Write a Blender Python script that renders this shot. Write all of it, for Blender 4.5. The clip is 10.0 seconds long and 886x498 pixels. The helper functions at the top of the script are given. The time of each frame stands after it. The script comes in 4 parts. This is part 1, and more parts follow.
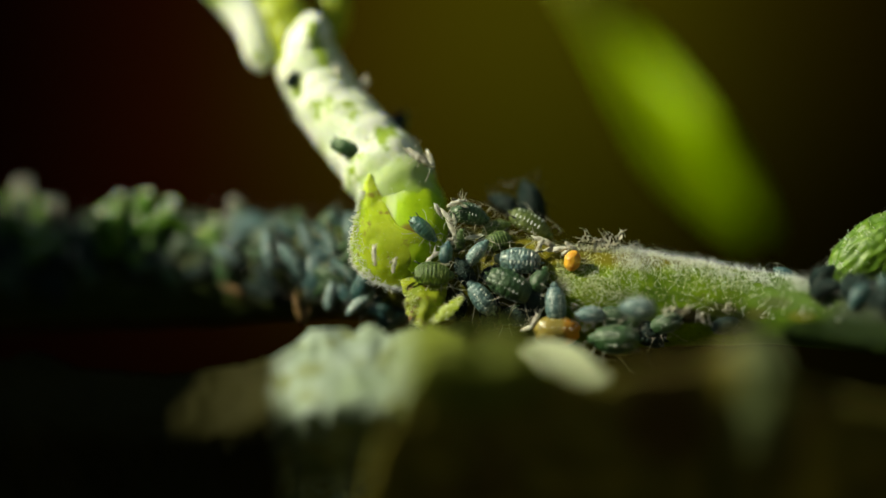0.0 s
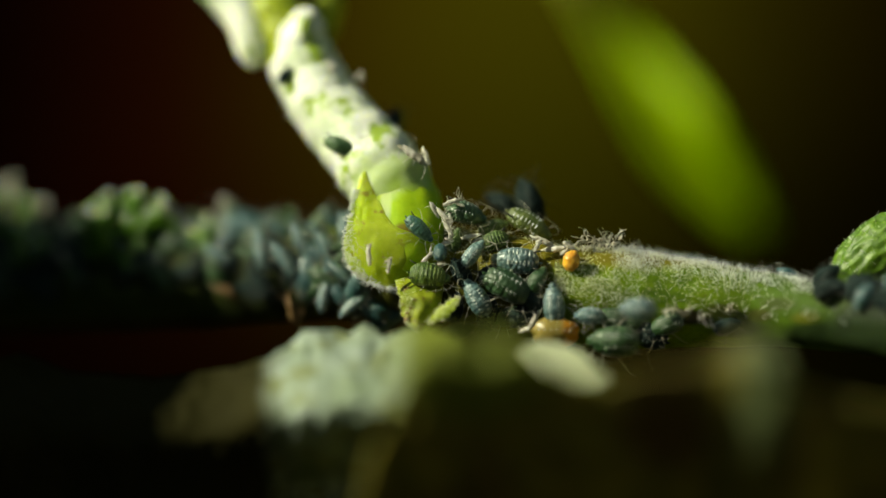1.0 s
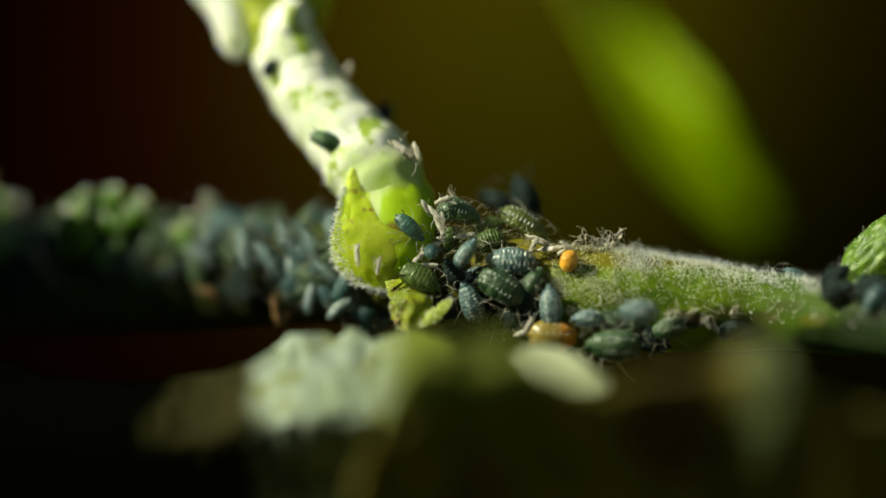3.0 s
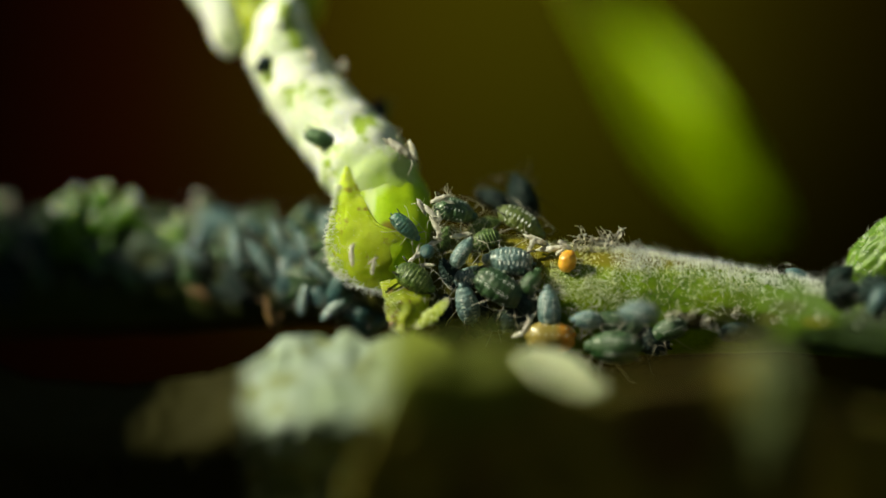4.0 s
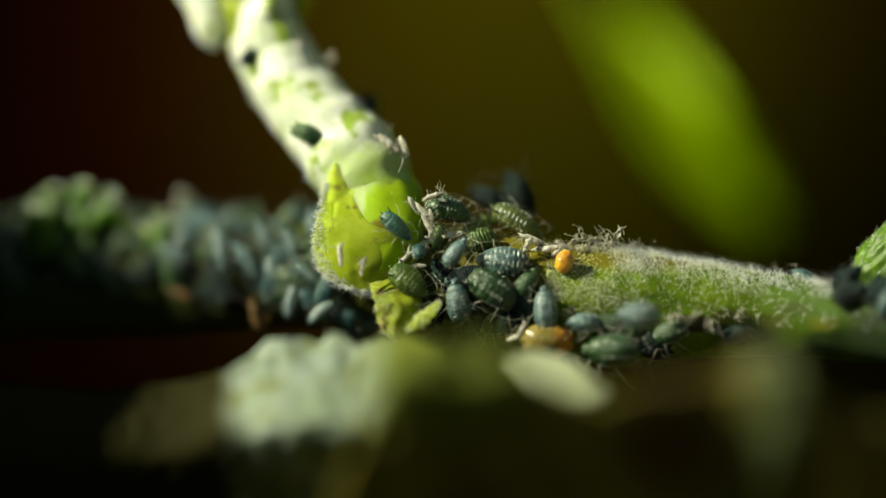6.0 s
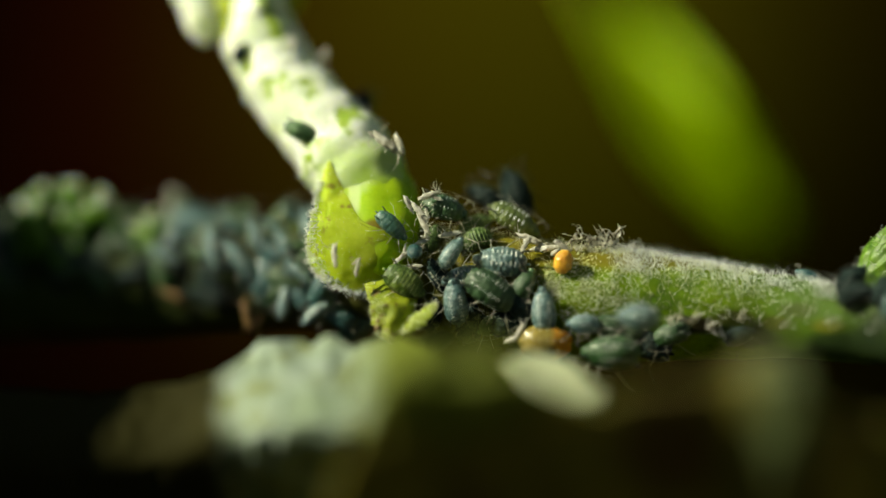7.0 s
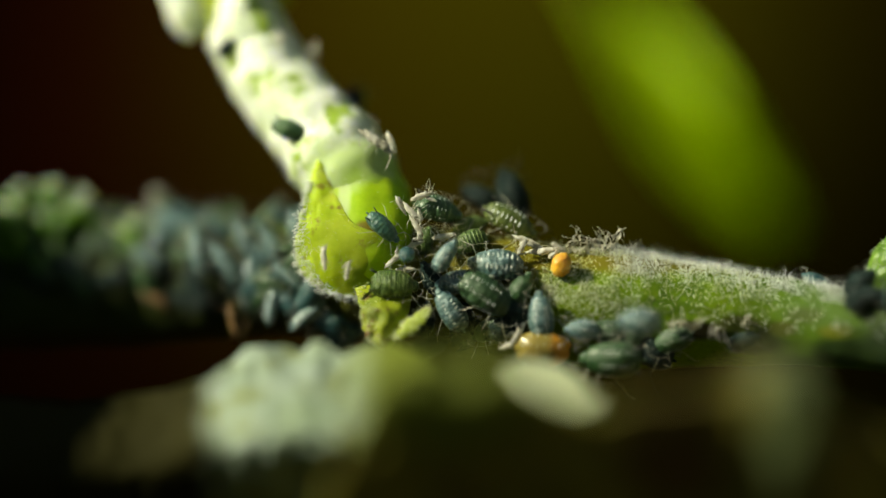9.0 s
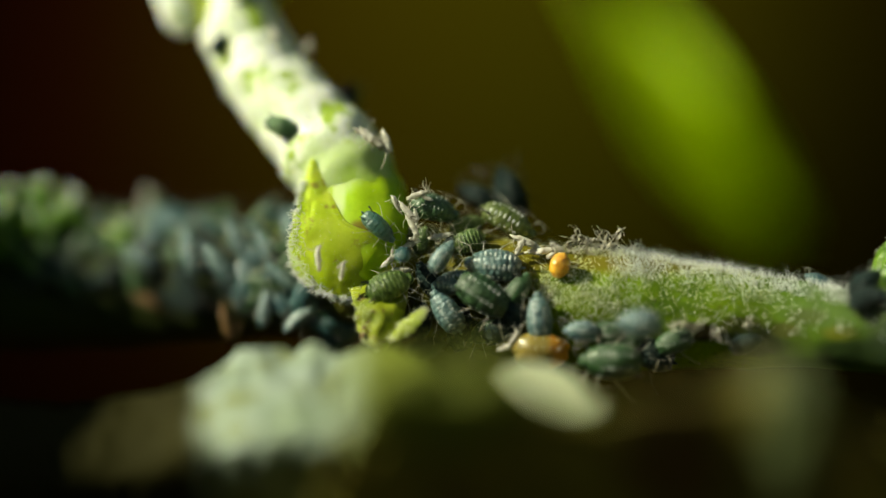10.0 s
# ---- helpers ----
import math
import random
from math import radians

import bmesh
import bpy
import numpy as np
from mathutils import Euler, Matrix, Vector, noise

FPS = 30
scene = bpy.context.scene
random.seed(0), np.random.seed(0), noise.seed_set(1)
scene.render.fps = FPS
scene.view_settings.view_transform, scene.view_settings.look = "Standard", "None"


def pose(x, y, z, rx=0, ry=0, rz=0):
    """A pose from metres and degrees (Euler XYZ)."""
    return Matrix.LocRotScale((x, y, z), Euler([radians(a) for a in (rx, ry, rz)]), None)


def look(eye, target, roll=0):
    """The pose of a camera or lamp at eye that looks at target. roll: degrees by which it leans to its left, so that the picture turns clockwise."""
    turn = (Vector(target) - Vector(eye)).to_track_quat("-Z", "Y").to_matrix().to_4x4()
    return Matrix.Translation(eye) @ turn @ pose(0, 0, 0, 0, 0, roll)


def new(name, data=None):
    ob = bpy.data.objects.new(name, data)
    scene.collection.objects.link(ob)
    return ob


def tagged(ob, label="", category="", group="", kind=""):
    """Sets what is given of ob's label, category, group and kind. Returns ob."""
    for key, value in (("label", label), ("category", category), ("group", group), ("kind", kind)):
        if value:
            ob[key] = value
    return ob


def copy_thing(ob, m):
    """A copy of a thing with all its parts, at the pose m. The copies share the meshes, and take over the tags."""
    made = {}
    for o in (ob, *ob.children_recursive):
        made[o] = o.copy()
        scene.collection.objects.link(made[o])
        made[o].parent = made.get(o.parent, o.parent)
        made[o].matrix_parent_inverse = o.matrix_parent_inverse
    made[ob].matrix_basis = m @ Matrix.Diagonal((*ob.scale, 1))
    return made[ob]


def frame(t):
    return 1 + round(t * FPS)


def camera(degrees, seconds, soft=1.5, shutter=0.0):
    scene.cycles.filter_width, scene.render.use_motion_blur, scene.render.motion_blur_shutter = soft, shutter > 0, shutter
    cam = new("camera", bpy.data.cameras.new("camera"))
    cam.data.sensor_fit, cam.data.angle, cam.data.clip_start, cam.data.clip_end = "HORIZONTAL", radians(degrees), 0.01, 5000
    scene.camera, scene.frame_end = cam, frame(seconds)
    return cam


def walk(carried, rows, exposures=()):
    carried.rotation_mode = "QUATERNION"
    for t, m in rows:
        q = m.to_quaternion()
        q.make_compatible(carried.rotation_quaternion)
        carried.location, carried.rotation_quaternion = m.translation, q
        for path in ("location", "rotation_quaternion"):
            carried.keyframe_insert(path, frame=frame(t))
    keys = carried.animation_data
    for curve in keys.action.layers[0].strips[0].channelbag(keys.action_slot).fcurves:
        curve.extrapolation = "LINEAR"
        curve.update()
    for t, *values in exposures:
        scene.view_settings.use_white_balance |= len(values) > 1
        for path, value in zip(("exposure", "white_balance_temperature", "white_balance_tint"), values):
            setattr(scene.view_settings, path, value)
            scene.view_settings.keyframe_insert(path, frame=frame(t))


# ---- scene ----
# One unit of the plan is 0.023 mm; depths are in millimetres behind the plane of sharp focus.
UNIT = 0.02299e-3
REACH = 0.51615


def at(u, v, d=0.0):
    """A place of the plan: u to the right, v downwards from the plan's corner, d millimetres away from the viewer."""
    k = UNIT * (1 + d * 1e-3 / REACH)
    return Vector(((u - 784) * k, d * 1e-3, (441 - v) * k))


# ---- camera: a slow slide towards the colony, always focused on it ----
cam = camera(4.0, 10.0, soft=1.2)
focus = new("focus_mark")
focus.location = at(930, 480, 0.0)
cam.data.dof.use_dof = True
cam.data.dof.focus_object = focus
cam.data.dof.aperture_fstop = 9.0

GLIDE = [(0.0, 1.0, 0.0, 0.0), (0.5, 1.0107, -3.56, -0.26), (1.0, 1.0219, -7.14, -0.34), (1.5, 1.0333, -10.9, -0.5),
         (2.0, 1.0434, -14.4, -0.5), (2.5, 1.0554, -18.2, -0.65), (4.0, 1.088, -29.1, -0.9), (4.5, 1.0985, -33.0, -1.0),
         (5.0, 1.1103, -36.7, -1.2), (5.5, 1.12, -40.2, -1.2), (7.0, 1.1538, -51.5, -1.3), (7.5, 1.1644, -55.1, -1.4),
         (8.0, 1.1758, -58.8, -1.6), (8.5, 1.1866, -61.9, 2.2), (9.0, 1.1972, -65.0, 3.3), (9.5, 1.2089, -69.0, 3.4),
         (10.0, 1.2193, -72.4, 3.4)]
walk(cam, [(t, pose(-dx * UNIT / s, -REACH / s, dy * UNIT / s, 90, 0, 0)) for t, s, dx, dy in GLIDE],
     exposures=((0.0, 0.36), (5.0, 0.45), (10.0, 0.52)))

# ---- light: low sun from the upper left, dim sky ----
world = bpy.data.worlds.new("garden_sky")
scene.world = world
world.use_nodes = True
wn = world.node_tree.nodes
sky = wn.new("ShaderNodeTexSky")
sky.sky_type, sky.sun_disc = "NISHITA", False
sky.sun_elevation, sky.sun_rotation = radians(35), radians(-108)
wn["Background"].inputs["Strength"].default_value = 0.039
world.node_tree.links.new(sky.outputs["Color"], wn["Background"].inputs["Color"])
sun = new("sun", bpy.data.lights.new("sun", "SUN"))
sun.data.energy, sun.data.angle, sun.data.color = 5.0, radians(1.0), (1.0, 0.95, 0.85)
sun.matrix_world = look((-0.77, -0.26, 0.58), (0, 0, 0))
scene.view_settings.exposure = 0.36
scene.view_settings.use_white_balance = True
scene.view_settings.white_balance_temperature, scene.view_settings.white_balance_tint = 7750, -8


# ---- materials ----
def material(name, dark, light, rough=0.5, scale=1500.0, bump=0.25, fine=6000.0, sss=0.0, sss_radius=0.4e-3, see=0.0,
             spot=None, spot_size=4000.0, spot_low=0.62, island=0.0, coat=0.0, lift=3e-5, fade=None, spec=0.4,
             patches=(), bands=None):
    """Two colours mixed by noise at two scales; spots, slow fades along an axis, soft-edged patches and cross bands are optional."""
    m = bpy.data.materials.new(name)
    m.use_nodes = True
    n, l = m.node_tree.nodes, m.node_tree.links
    b = n["Principled BSDF"]
    tc = n.new("ShaderNodeTexCoord")

    def noisy(s, detail=4.0):
        x = n.new("ShaderNodeTexNoise")
        x.inputs["Scale"].default_value, x.inputs["Detail"].default_value = s, detail
        l.new(tc.outputs["Object"], x.inputs["Vector"])
        return x.outputs["Fac"]

    big, small = noisy(scale), noisy(fine, 6.0)
    mixn = n.new("ShaderNodeMath")
    mixn.operation = "MULTIPLY_ADD"
    l.new(small, mixn.inputs[0])
    mixn.inputs[1].default_value = 0.45
    l.new(big, mixn.inputs[2])
    ramp = n.new("ShaderNodeValToRGB")
    ramp.color_ramp.elements[0].position, ramp.color_ramp.elements[1].position = 0.5, 0.95
    ramp.color_ramp.elements[0].color, ramp.color_ramp.elements[1].color = (*dark, 1), (*light, 1)
    l.new(mixn.outputs[0], ramp.inputs["Fac"])
    colour = ramp.outputs["Color"]
    if spot:
        sp = noisy(spot_size, 3.0)
        sr = n.new("ShaderNodeMapRange")
        sr.inputs["From Min"].default_value, sr.inputs["From Max"].default_value = spot_low, spot_low + 0.1
        l.new(sp, sr.inputs["Value"])
        mx = n.new("ShaderNodeMix")
        mx.data_type = "RGBA"
        l.new(sr.outputs["Result"], mx.inputs["Factor"])
        l.new(colour, mx.inputs["A"])
        mx.inputs["B"].default_value = (*spot, 1)
        colour = mx.outputs["Result"]
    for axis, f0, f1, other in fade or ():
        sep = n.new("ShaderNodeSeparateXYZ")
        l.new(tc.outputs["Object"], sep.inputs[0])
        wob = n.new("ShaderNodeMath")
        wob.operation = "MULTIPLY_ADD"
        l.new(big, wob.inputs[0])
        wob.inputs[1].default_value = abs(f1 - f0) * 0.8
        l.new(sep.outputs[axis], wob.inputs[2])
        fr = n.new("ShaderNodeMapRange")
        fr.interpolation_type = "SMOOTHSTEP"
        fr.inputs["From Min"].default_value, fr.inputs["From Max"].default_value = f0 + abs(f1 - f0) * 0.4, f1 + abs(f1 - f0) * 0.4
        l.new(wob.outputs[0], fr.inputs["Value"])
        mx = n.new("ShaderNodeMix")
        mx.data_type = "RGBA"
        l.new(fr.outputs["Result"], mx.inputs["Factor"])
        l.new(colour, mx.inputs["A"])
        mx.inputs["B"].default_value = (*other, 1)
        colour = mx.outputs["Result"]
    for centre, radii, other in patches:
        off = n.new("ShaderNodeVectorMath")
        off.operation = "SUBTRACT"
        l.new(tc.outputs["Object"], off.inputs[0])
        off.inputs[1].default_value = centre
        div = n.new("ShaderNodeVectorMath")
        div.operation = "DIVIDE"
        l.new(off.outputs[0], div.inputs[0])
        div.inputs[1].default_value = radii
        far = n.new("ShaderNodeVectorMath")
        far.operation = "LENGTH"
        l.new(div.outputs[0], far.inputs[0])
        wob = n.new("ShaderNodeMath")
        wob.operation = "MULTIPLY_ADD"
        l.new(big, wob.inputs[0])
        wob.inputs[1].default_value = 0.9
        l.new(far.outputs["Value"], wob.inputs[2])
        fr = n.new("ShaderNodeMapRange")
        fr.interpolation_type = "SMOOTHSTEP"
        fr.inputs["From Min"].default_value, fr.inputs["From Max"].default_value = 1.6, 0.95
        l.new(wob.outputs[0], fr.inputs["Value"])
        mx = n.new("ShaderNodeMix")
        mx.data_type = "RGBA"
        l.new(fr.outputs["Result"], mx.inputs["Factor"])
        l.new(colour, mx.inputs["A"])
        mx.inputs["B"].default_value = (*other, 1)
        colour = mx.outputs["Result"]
    if bands:
        power, other = bands
        sep = n.new("ShaderNodeSeparateXYZ")
        l.new(tc.outputs["Object"], sep.inputs[0])
        w1 = n.new("ShaderNodeMath")
        w1.operation = "MULTIPLY_ADD"
        l.new(sep.outputs["X"], w1.inputs[0])
        w1.inputs[1].default_value, w1.inputs[2].default_value = 29.22, 14.61
        w2 = n.new("ShaderNodeMath")
        w2.operation = "SINE"
        l.new(w1.outputs[0], w2.inputs[0])
        w3 = n.new("ShaderNodeMath")
        w3.operation = "ABSOLUTE"
        l.new(w2.outputs[0], w3.inputs[0])
        w4 = n.new("ShaderNodeMapRange")
        w4.inputs["From Min"].default_value, w4.inputs["From Max"].default_value, w4.inputs["To Max"].default_value = 0.35, 1.0, power
        l.new(w3.outputs[0], w4.inputs["Value"])
        w5 = n.new("ShaderNodeMath")
        w5.operation = "MULTIPLY"
        l.new(w4.outputs["Result"], w5.inputs[0])
        l.new(big, w5.inputs[1])
        mx = n.new("ShaderNodeMix")
        mx.data_type = "RGBA"
        l.new(w5.outputs[0], mx.inputs["Factor"])
        l.new(colour, mx.inputs["A"])
        mx.inputs["B"].default_value = (*other, 1)
        colour = mx.outputs["Result"]
    if island:
        info = n.new("ShaderNodeObjectInfo")
        geo = n.new("ShaderNodeNewGeometry")
        add = n.new("ShaderNodeMath")
        l.new(info.outputs["Random"], add.inputs[0])
        l.new(geo.outputs["Random Per Island"], add.inputs[1])
        mr = n.new("ShaderNodeMapRange")
        mr.inputs["From Max"].default_value = 2.0
        mr.inputs["To Min"].default_value, mr.inputs["To Max"].default_value = 1 - island, 1 + island
        l.new(add.outputs[0], mr.inputs["Value"])
        hs = n.new("ShaderNodeHueSaturation")
        l.new(mr.outputs["Result"], hs.inputs["Value"])
        l.new(colour, hs.inputs["Color"])
        colour = hs.outputs["Color"]
    l.new(colour, b.inputs["Base Color"])
    b.inputs["Roughness"].default_value = rough
    b.inputs["Specular IOR Level"].default_value = spec
    b.inputs["Coat Weight"].default_value = coat
    b.inputs["Coat Roughness"].default_value = 0.3
    if sss:
        b.inputs["Subsurface Weight"].default_value = sss
        b.inputs["Subsurface Radius"].default_value = (1.0, 1.0, 0.35)
        b.inputs["Subsurface Scale"].default_value = sss_radius
    if bump:
        bp = n.new("ShaderNodeBump")
        bp.inputs["Strength"].default_value, bp.inputs["Distance"].default_value = bump, lift
        l.new(mixn.outputs[0], bp.inputs["Height"])
        l.new(bp.outputs["Normal"], b.inputs["Normal"])
    if see:
        tr = n.new("ShaderNodeBsdfTranslucent")
        l.new(colour, tr.inputs["Color"])
        ms = n.new("ShaderNodeMixShader")
        ms.inputs["Fac"].default_value = see
        l.new(b.outputs["BSDF"], ms.inputs[1])
        l.new(tr.outputs["BSDF"], ms.inputs[2])
        l.new(ms.outputs["Shader"], n["Material Output"].inputs["Surface"])
    return m


# Underside patches and the dark right end put shade into the stem's colour.
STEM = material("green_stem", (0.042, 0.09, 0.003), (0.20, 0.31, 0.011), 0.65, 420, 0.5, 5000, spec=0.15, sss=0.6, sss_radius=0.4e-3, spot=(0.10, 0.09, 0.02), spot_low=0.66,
                # The colony stretch mixes browned skin with painted shade.
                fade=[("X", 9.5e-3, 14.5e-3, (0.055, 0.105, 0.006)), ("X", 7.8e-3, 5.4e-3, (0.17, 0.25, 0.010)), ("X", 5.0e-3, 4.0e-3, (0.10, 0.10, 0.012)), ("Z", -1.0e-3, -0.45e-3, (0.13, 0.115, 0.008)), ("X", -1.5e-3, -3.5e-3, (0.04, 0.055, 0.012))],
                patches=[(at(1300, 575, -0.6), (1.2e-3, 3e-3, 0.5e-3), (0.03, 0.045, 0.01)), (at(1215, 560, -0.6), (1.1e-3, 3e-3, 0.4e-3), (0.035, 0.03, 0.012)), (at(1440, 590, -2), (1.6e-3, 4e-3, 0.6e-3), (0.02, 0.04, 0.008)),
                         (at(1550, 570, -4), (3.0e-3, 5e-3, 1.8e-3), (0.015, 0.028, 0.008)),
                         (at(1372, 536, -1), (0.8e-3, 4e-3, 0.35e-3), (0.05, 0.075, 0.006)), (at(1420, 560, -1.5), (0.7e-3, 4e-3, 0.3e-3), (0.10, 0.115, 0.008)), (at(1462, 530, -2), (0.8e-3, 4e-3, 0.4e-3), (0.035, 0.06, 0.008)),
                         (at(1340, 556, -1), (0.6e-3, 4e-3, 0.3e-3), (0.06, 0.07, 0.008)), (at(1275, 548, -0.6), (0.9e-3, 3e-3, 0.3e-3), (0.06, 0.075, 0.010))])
PALE_STEM = material("pale_stem", (0.54, 0.63, 0.42), (0.88, 0.90, 0.85), 0.5, 800, 0.4, 4500, sss=0.5, sss_radius=0.4e-3, spot=(0.30, 0.42, 0.06), spot_size=900, spot_low=0.55,
                     patches=[(at(715, 335, 1.5), (2.3e-3, 5e-3, 1.7e-3), (0.48, 0.60, 0.27)), (at(765, 396, 1.5), (2.3e-3, 5e-3, 2.3e-3), (0.29, 0.45, 0.014))])
NODE = material("node_flesh", (0.35, 0.52, 0.012), (0.50, 0.67, 0.05), 0.62, 700, 0.6, 5000, spec=0.2, sss=1.0, sss_radius=0.7e-3, spot=(0.24, 0.22, 0.03), spot_size=1700, spot_low=0.61, fade=[("X", -1.5e-3, -0.4e-3, (0.44, 0.57, 0.03))])
# Pale patches paint sunlight on the upper node besides its pale bloom.
BASE = material("stalk_base", (0.28, 0.44, 0.012), (0.40, 0.57, 0.03), 0.6, 700, 0.35, 5000, spec=0.2, sss=0.8, sss_radius=0.9e-3, patches=[
    (at(694, 300, 1.0), (1.3e-3, 4e-3, 1.2e-3), (0.42, 0.52, 0.25)), (at(692, 350, 0.2), (0.26e-3, 3e-3, 1.0e-3), (0.44, 0.55, 0.22)),
    (at(728, 408, 0.0), (0.5e-3, 3e-3, 0.3e-3), (0.20, 0.17, 0.02))])
YOUNG = material("young_stalk", (0.16, 0.22, 0.006), (0.42, 0.48, 0.04), 0.5, 900, 0.4, 5000, sss=0.6, sss_radius=0.6e-3, spot=(0.05, 0.09, 0.03), spot_size=1100, spot_low=0.6)
FLAP = material("leaf_flap", (0.30, 0.40, 0.012), (0.50, 0.60, 0.06), 0.6, 1200, 0.5, 7000, see=0.35)
LOBE = material("hanging_lobe", (0.15, 0.20, 0.006), (0.34, 0.39, 0.02), 0.6, 1200, 0.5, 7000, see=0.2, spot=(0.14, 0.10, 0.02), spot_size=2200, spot_low=0.6)
# Left fade mixes brown blade with painted shade; right fade paints the light's falloff.
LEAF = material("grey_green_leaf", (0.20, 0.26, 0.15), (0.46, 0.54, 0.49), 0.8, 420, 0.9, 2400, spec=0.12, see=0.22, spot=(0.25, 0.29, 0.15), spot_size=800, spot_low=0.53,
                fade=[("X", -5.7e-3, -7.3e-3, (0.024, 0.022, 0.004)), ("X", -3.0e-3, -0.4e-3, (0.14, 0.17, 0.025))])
# Grey-green patch paints a faintly lit bump on the blade.
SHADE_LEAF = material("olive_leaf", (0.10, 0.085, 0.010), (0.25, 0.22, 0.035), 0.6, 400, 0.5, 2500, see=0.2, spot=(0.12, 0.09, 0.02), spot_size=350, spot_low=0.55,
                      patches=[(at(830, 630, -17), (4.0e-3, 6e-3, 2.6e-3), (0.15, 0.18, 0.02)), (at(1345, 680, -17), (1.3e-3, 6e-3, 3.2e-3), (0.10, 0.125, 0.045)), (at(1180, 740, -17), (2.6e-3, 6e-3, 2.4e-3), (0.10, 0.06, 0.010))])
BUD = material("green_bud", (0.022, 0.075, 0.002), (0.085, 0.18, 0.010), 0.42, 1500, 0.9, 6000, sss=0.3)
LEAF_BUD = material("bright_bud_scale", (0.04, 0.10, 0.003), (0.11, 0.205, 0.010), 0.5, 1500, 0.9, 6000, sss=0.3, spot=(0.17, 0.27, 0.045), spot_size=3500, spot_low=0.6)
PALE_LEAF = material("pale_leaf", (0.58, 0.64, 0.38), (0.76, 0.80, 0.55), 0.5, 700, 0.3, 4000, see=0.2)
FAR_RIB = material("far_midrib", (0.3, 0.4, 0.03), (0.42, 0.5, 0.05), 0.5, 60, 0.2, 400)
FAR_LEAF = material("far_leaf", (0.33, 0.58, 0.004), (0.58, 0.84, 0.016), 0.5, 60, 0.2, 400, see=0.3)
HAIR = material("plant_hair", (0.88, 0.94, 0.52), (0.98, 0.99, 0.84), 0.12, 1500, 0, 6000, see=0.35, island=0.15, spec=1.0, coat=1.0)
GREY_HAIR = material("grey_hair", (0.84, 0.87, 0.84), (0.97, 0.99, 0.97), 0.12, 1500, 0, 6000, see=0.3, island=0.15, spec=1.0, coat=1.0)
SKIN = material("shed_skin", (0.48, 0.45, 0.36), (0.90, 0.88, 0.82), 0.4, 4000, 0.6, 12000, see=0.45, island=0.35)
WAXY = material("waxy_blue_grey", (0.020, 0.063, 0.061), (0.074, 0.158, 0.160), 0.28, 2.2, 0.3, 14, sss=0.15, sss_radius=0.1, island=0.25, coat=0.6, spot=(0.25, 0.36, 0.36), spot_size=11, spot_low=0.54, lift=0.008, bands=(0.65, (0.23, 0.34, 0.34)))
DULL = material("dull_blue_green", (0.010, 0.050, 0.053), (0.036, 0.112, 0.116), 0.33, 2.2, 0.3, 14, sss=0.15, sss_radius=0.1, island=0.25, coat=0.45, spot=(0.15, 0.25, 0.25), spot_size=6, spot_low=0.6, lift=0.008, bands=(0.4, (0.10, 0.19, 0.195)))
GREEN = material("dark_green_skin", (0.012, 0.042, 0.012), (0.038, 0.095, 0.028), 0.3, 2.2, 0.3, 14, sss=0.15, sss_radius=0.12, island=0.2, coat=0.3, spot=(0.10, 0.18, 0.09), spot_size=8, spot_low=0.6, lift=0.008, bands=(0.35, (0.09, 0.17, 0.08)))
OLIVE = material("olive_green_skin", (0.014, 0.045, 0.005), (0.045, 0.10, 0.013), 0.3, 2.2, 0.3, 14, sss=0.3, sss_radius=0.15, island=0.15, coat=0.2, spot=(0.16, 0.26, 0.07), spot_size=8, spot_low=0.58, lift=0.008, bands=(0.6, (0.14, 0.22, 0.05)))
YELLOW = material("yellow_green_skin", (0.035, 0.065, 0.010), (0.17, 0.23, 0.035), 0.42, 2.2, 0.3, 14, sss=0.3, sss_radius=0.15, coat=0.2, lift=0.008, bands=(0.3, (0.26, 0.32, 0.08)))
# Near-black skin also darkens aphids that only sit in shade.
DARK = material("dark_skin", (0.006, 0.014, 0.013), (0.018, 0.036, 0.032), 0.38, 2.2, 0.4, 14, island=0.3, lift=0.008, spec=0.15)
AMBER = material("amber_skin", (0.50, 0.23, 0.02), (0.80, 0.46, 0.08), 0.28, 2500, 0.6, 8000, coat=0.5, sss=0.7, sss_radius=0.3e-3)
STRAW = material("straw_skin", (0.17, 0.135, 0.03), (0.31, 0.24, 0.07), 0.3, 2500, 0.3, 8000, sss=0.5, sss_radius=0.2e-3, coat=0.2, fade=[("X", 4.75e-3, 5.15e-3, (0.62, 0.27, 0.02))])
WAX = material("white_wax", (0.62, 0.68, 0.64), (0.88, 0.92, 0.88), 0.6, 3000, 0.3, 12000)
BAND = material("pale_band", (0.10, 0.17, 0.04), (0.24, 0.30, 0.12), 0.5, 3, 0, 12)
LIMB = material("straw_limb", (0.24, 0.235, 0.19), (0.50, 0.48, 0.40), 0.4, 3000, 0, 9000, see=0.15, island=0.3)
DARK_LIMB = material("dark_limb", (0.02, 0.022, 0.018), (0.06, 0.06, 0.05), 0.35, 3000, 0, 9000)
EYE = material("dark_eye", (0.01, 0.006, 0.005), (0.03, 0.012, 0.01), 0.15, 3000, 0, 9000)
SOIL = material("dark_soil", (0.03, 0.02, 0.012), (0.08, 0.05, 0.03), 0.9, 6, 0.6, 60, lift=0.01)
FILL_MOUND = material("fill_mound", (0.05, 0.06, 0.01), (0.16, 0.15, 0.03), 0.8, 40, 0.5, 220, lift=0.005)
BROWN = material("brown_scar", (0.08, 0.04, 0.015), (0.22, 0.13, 0.05), 0.6, 3000, 0.5, 9000)


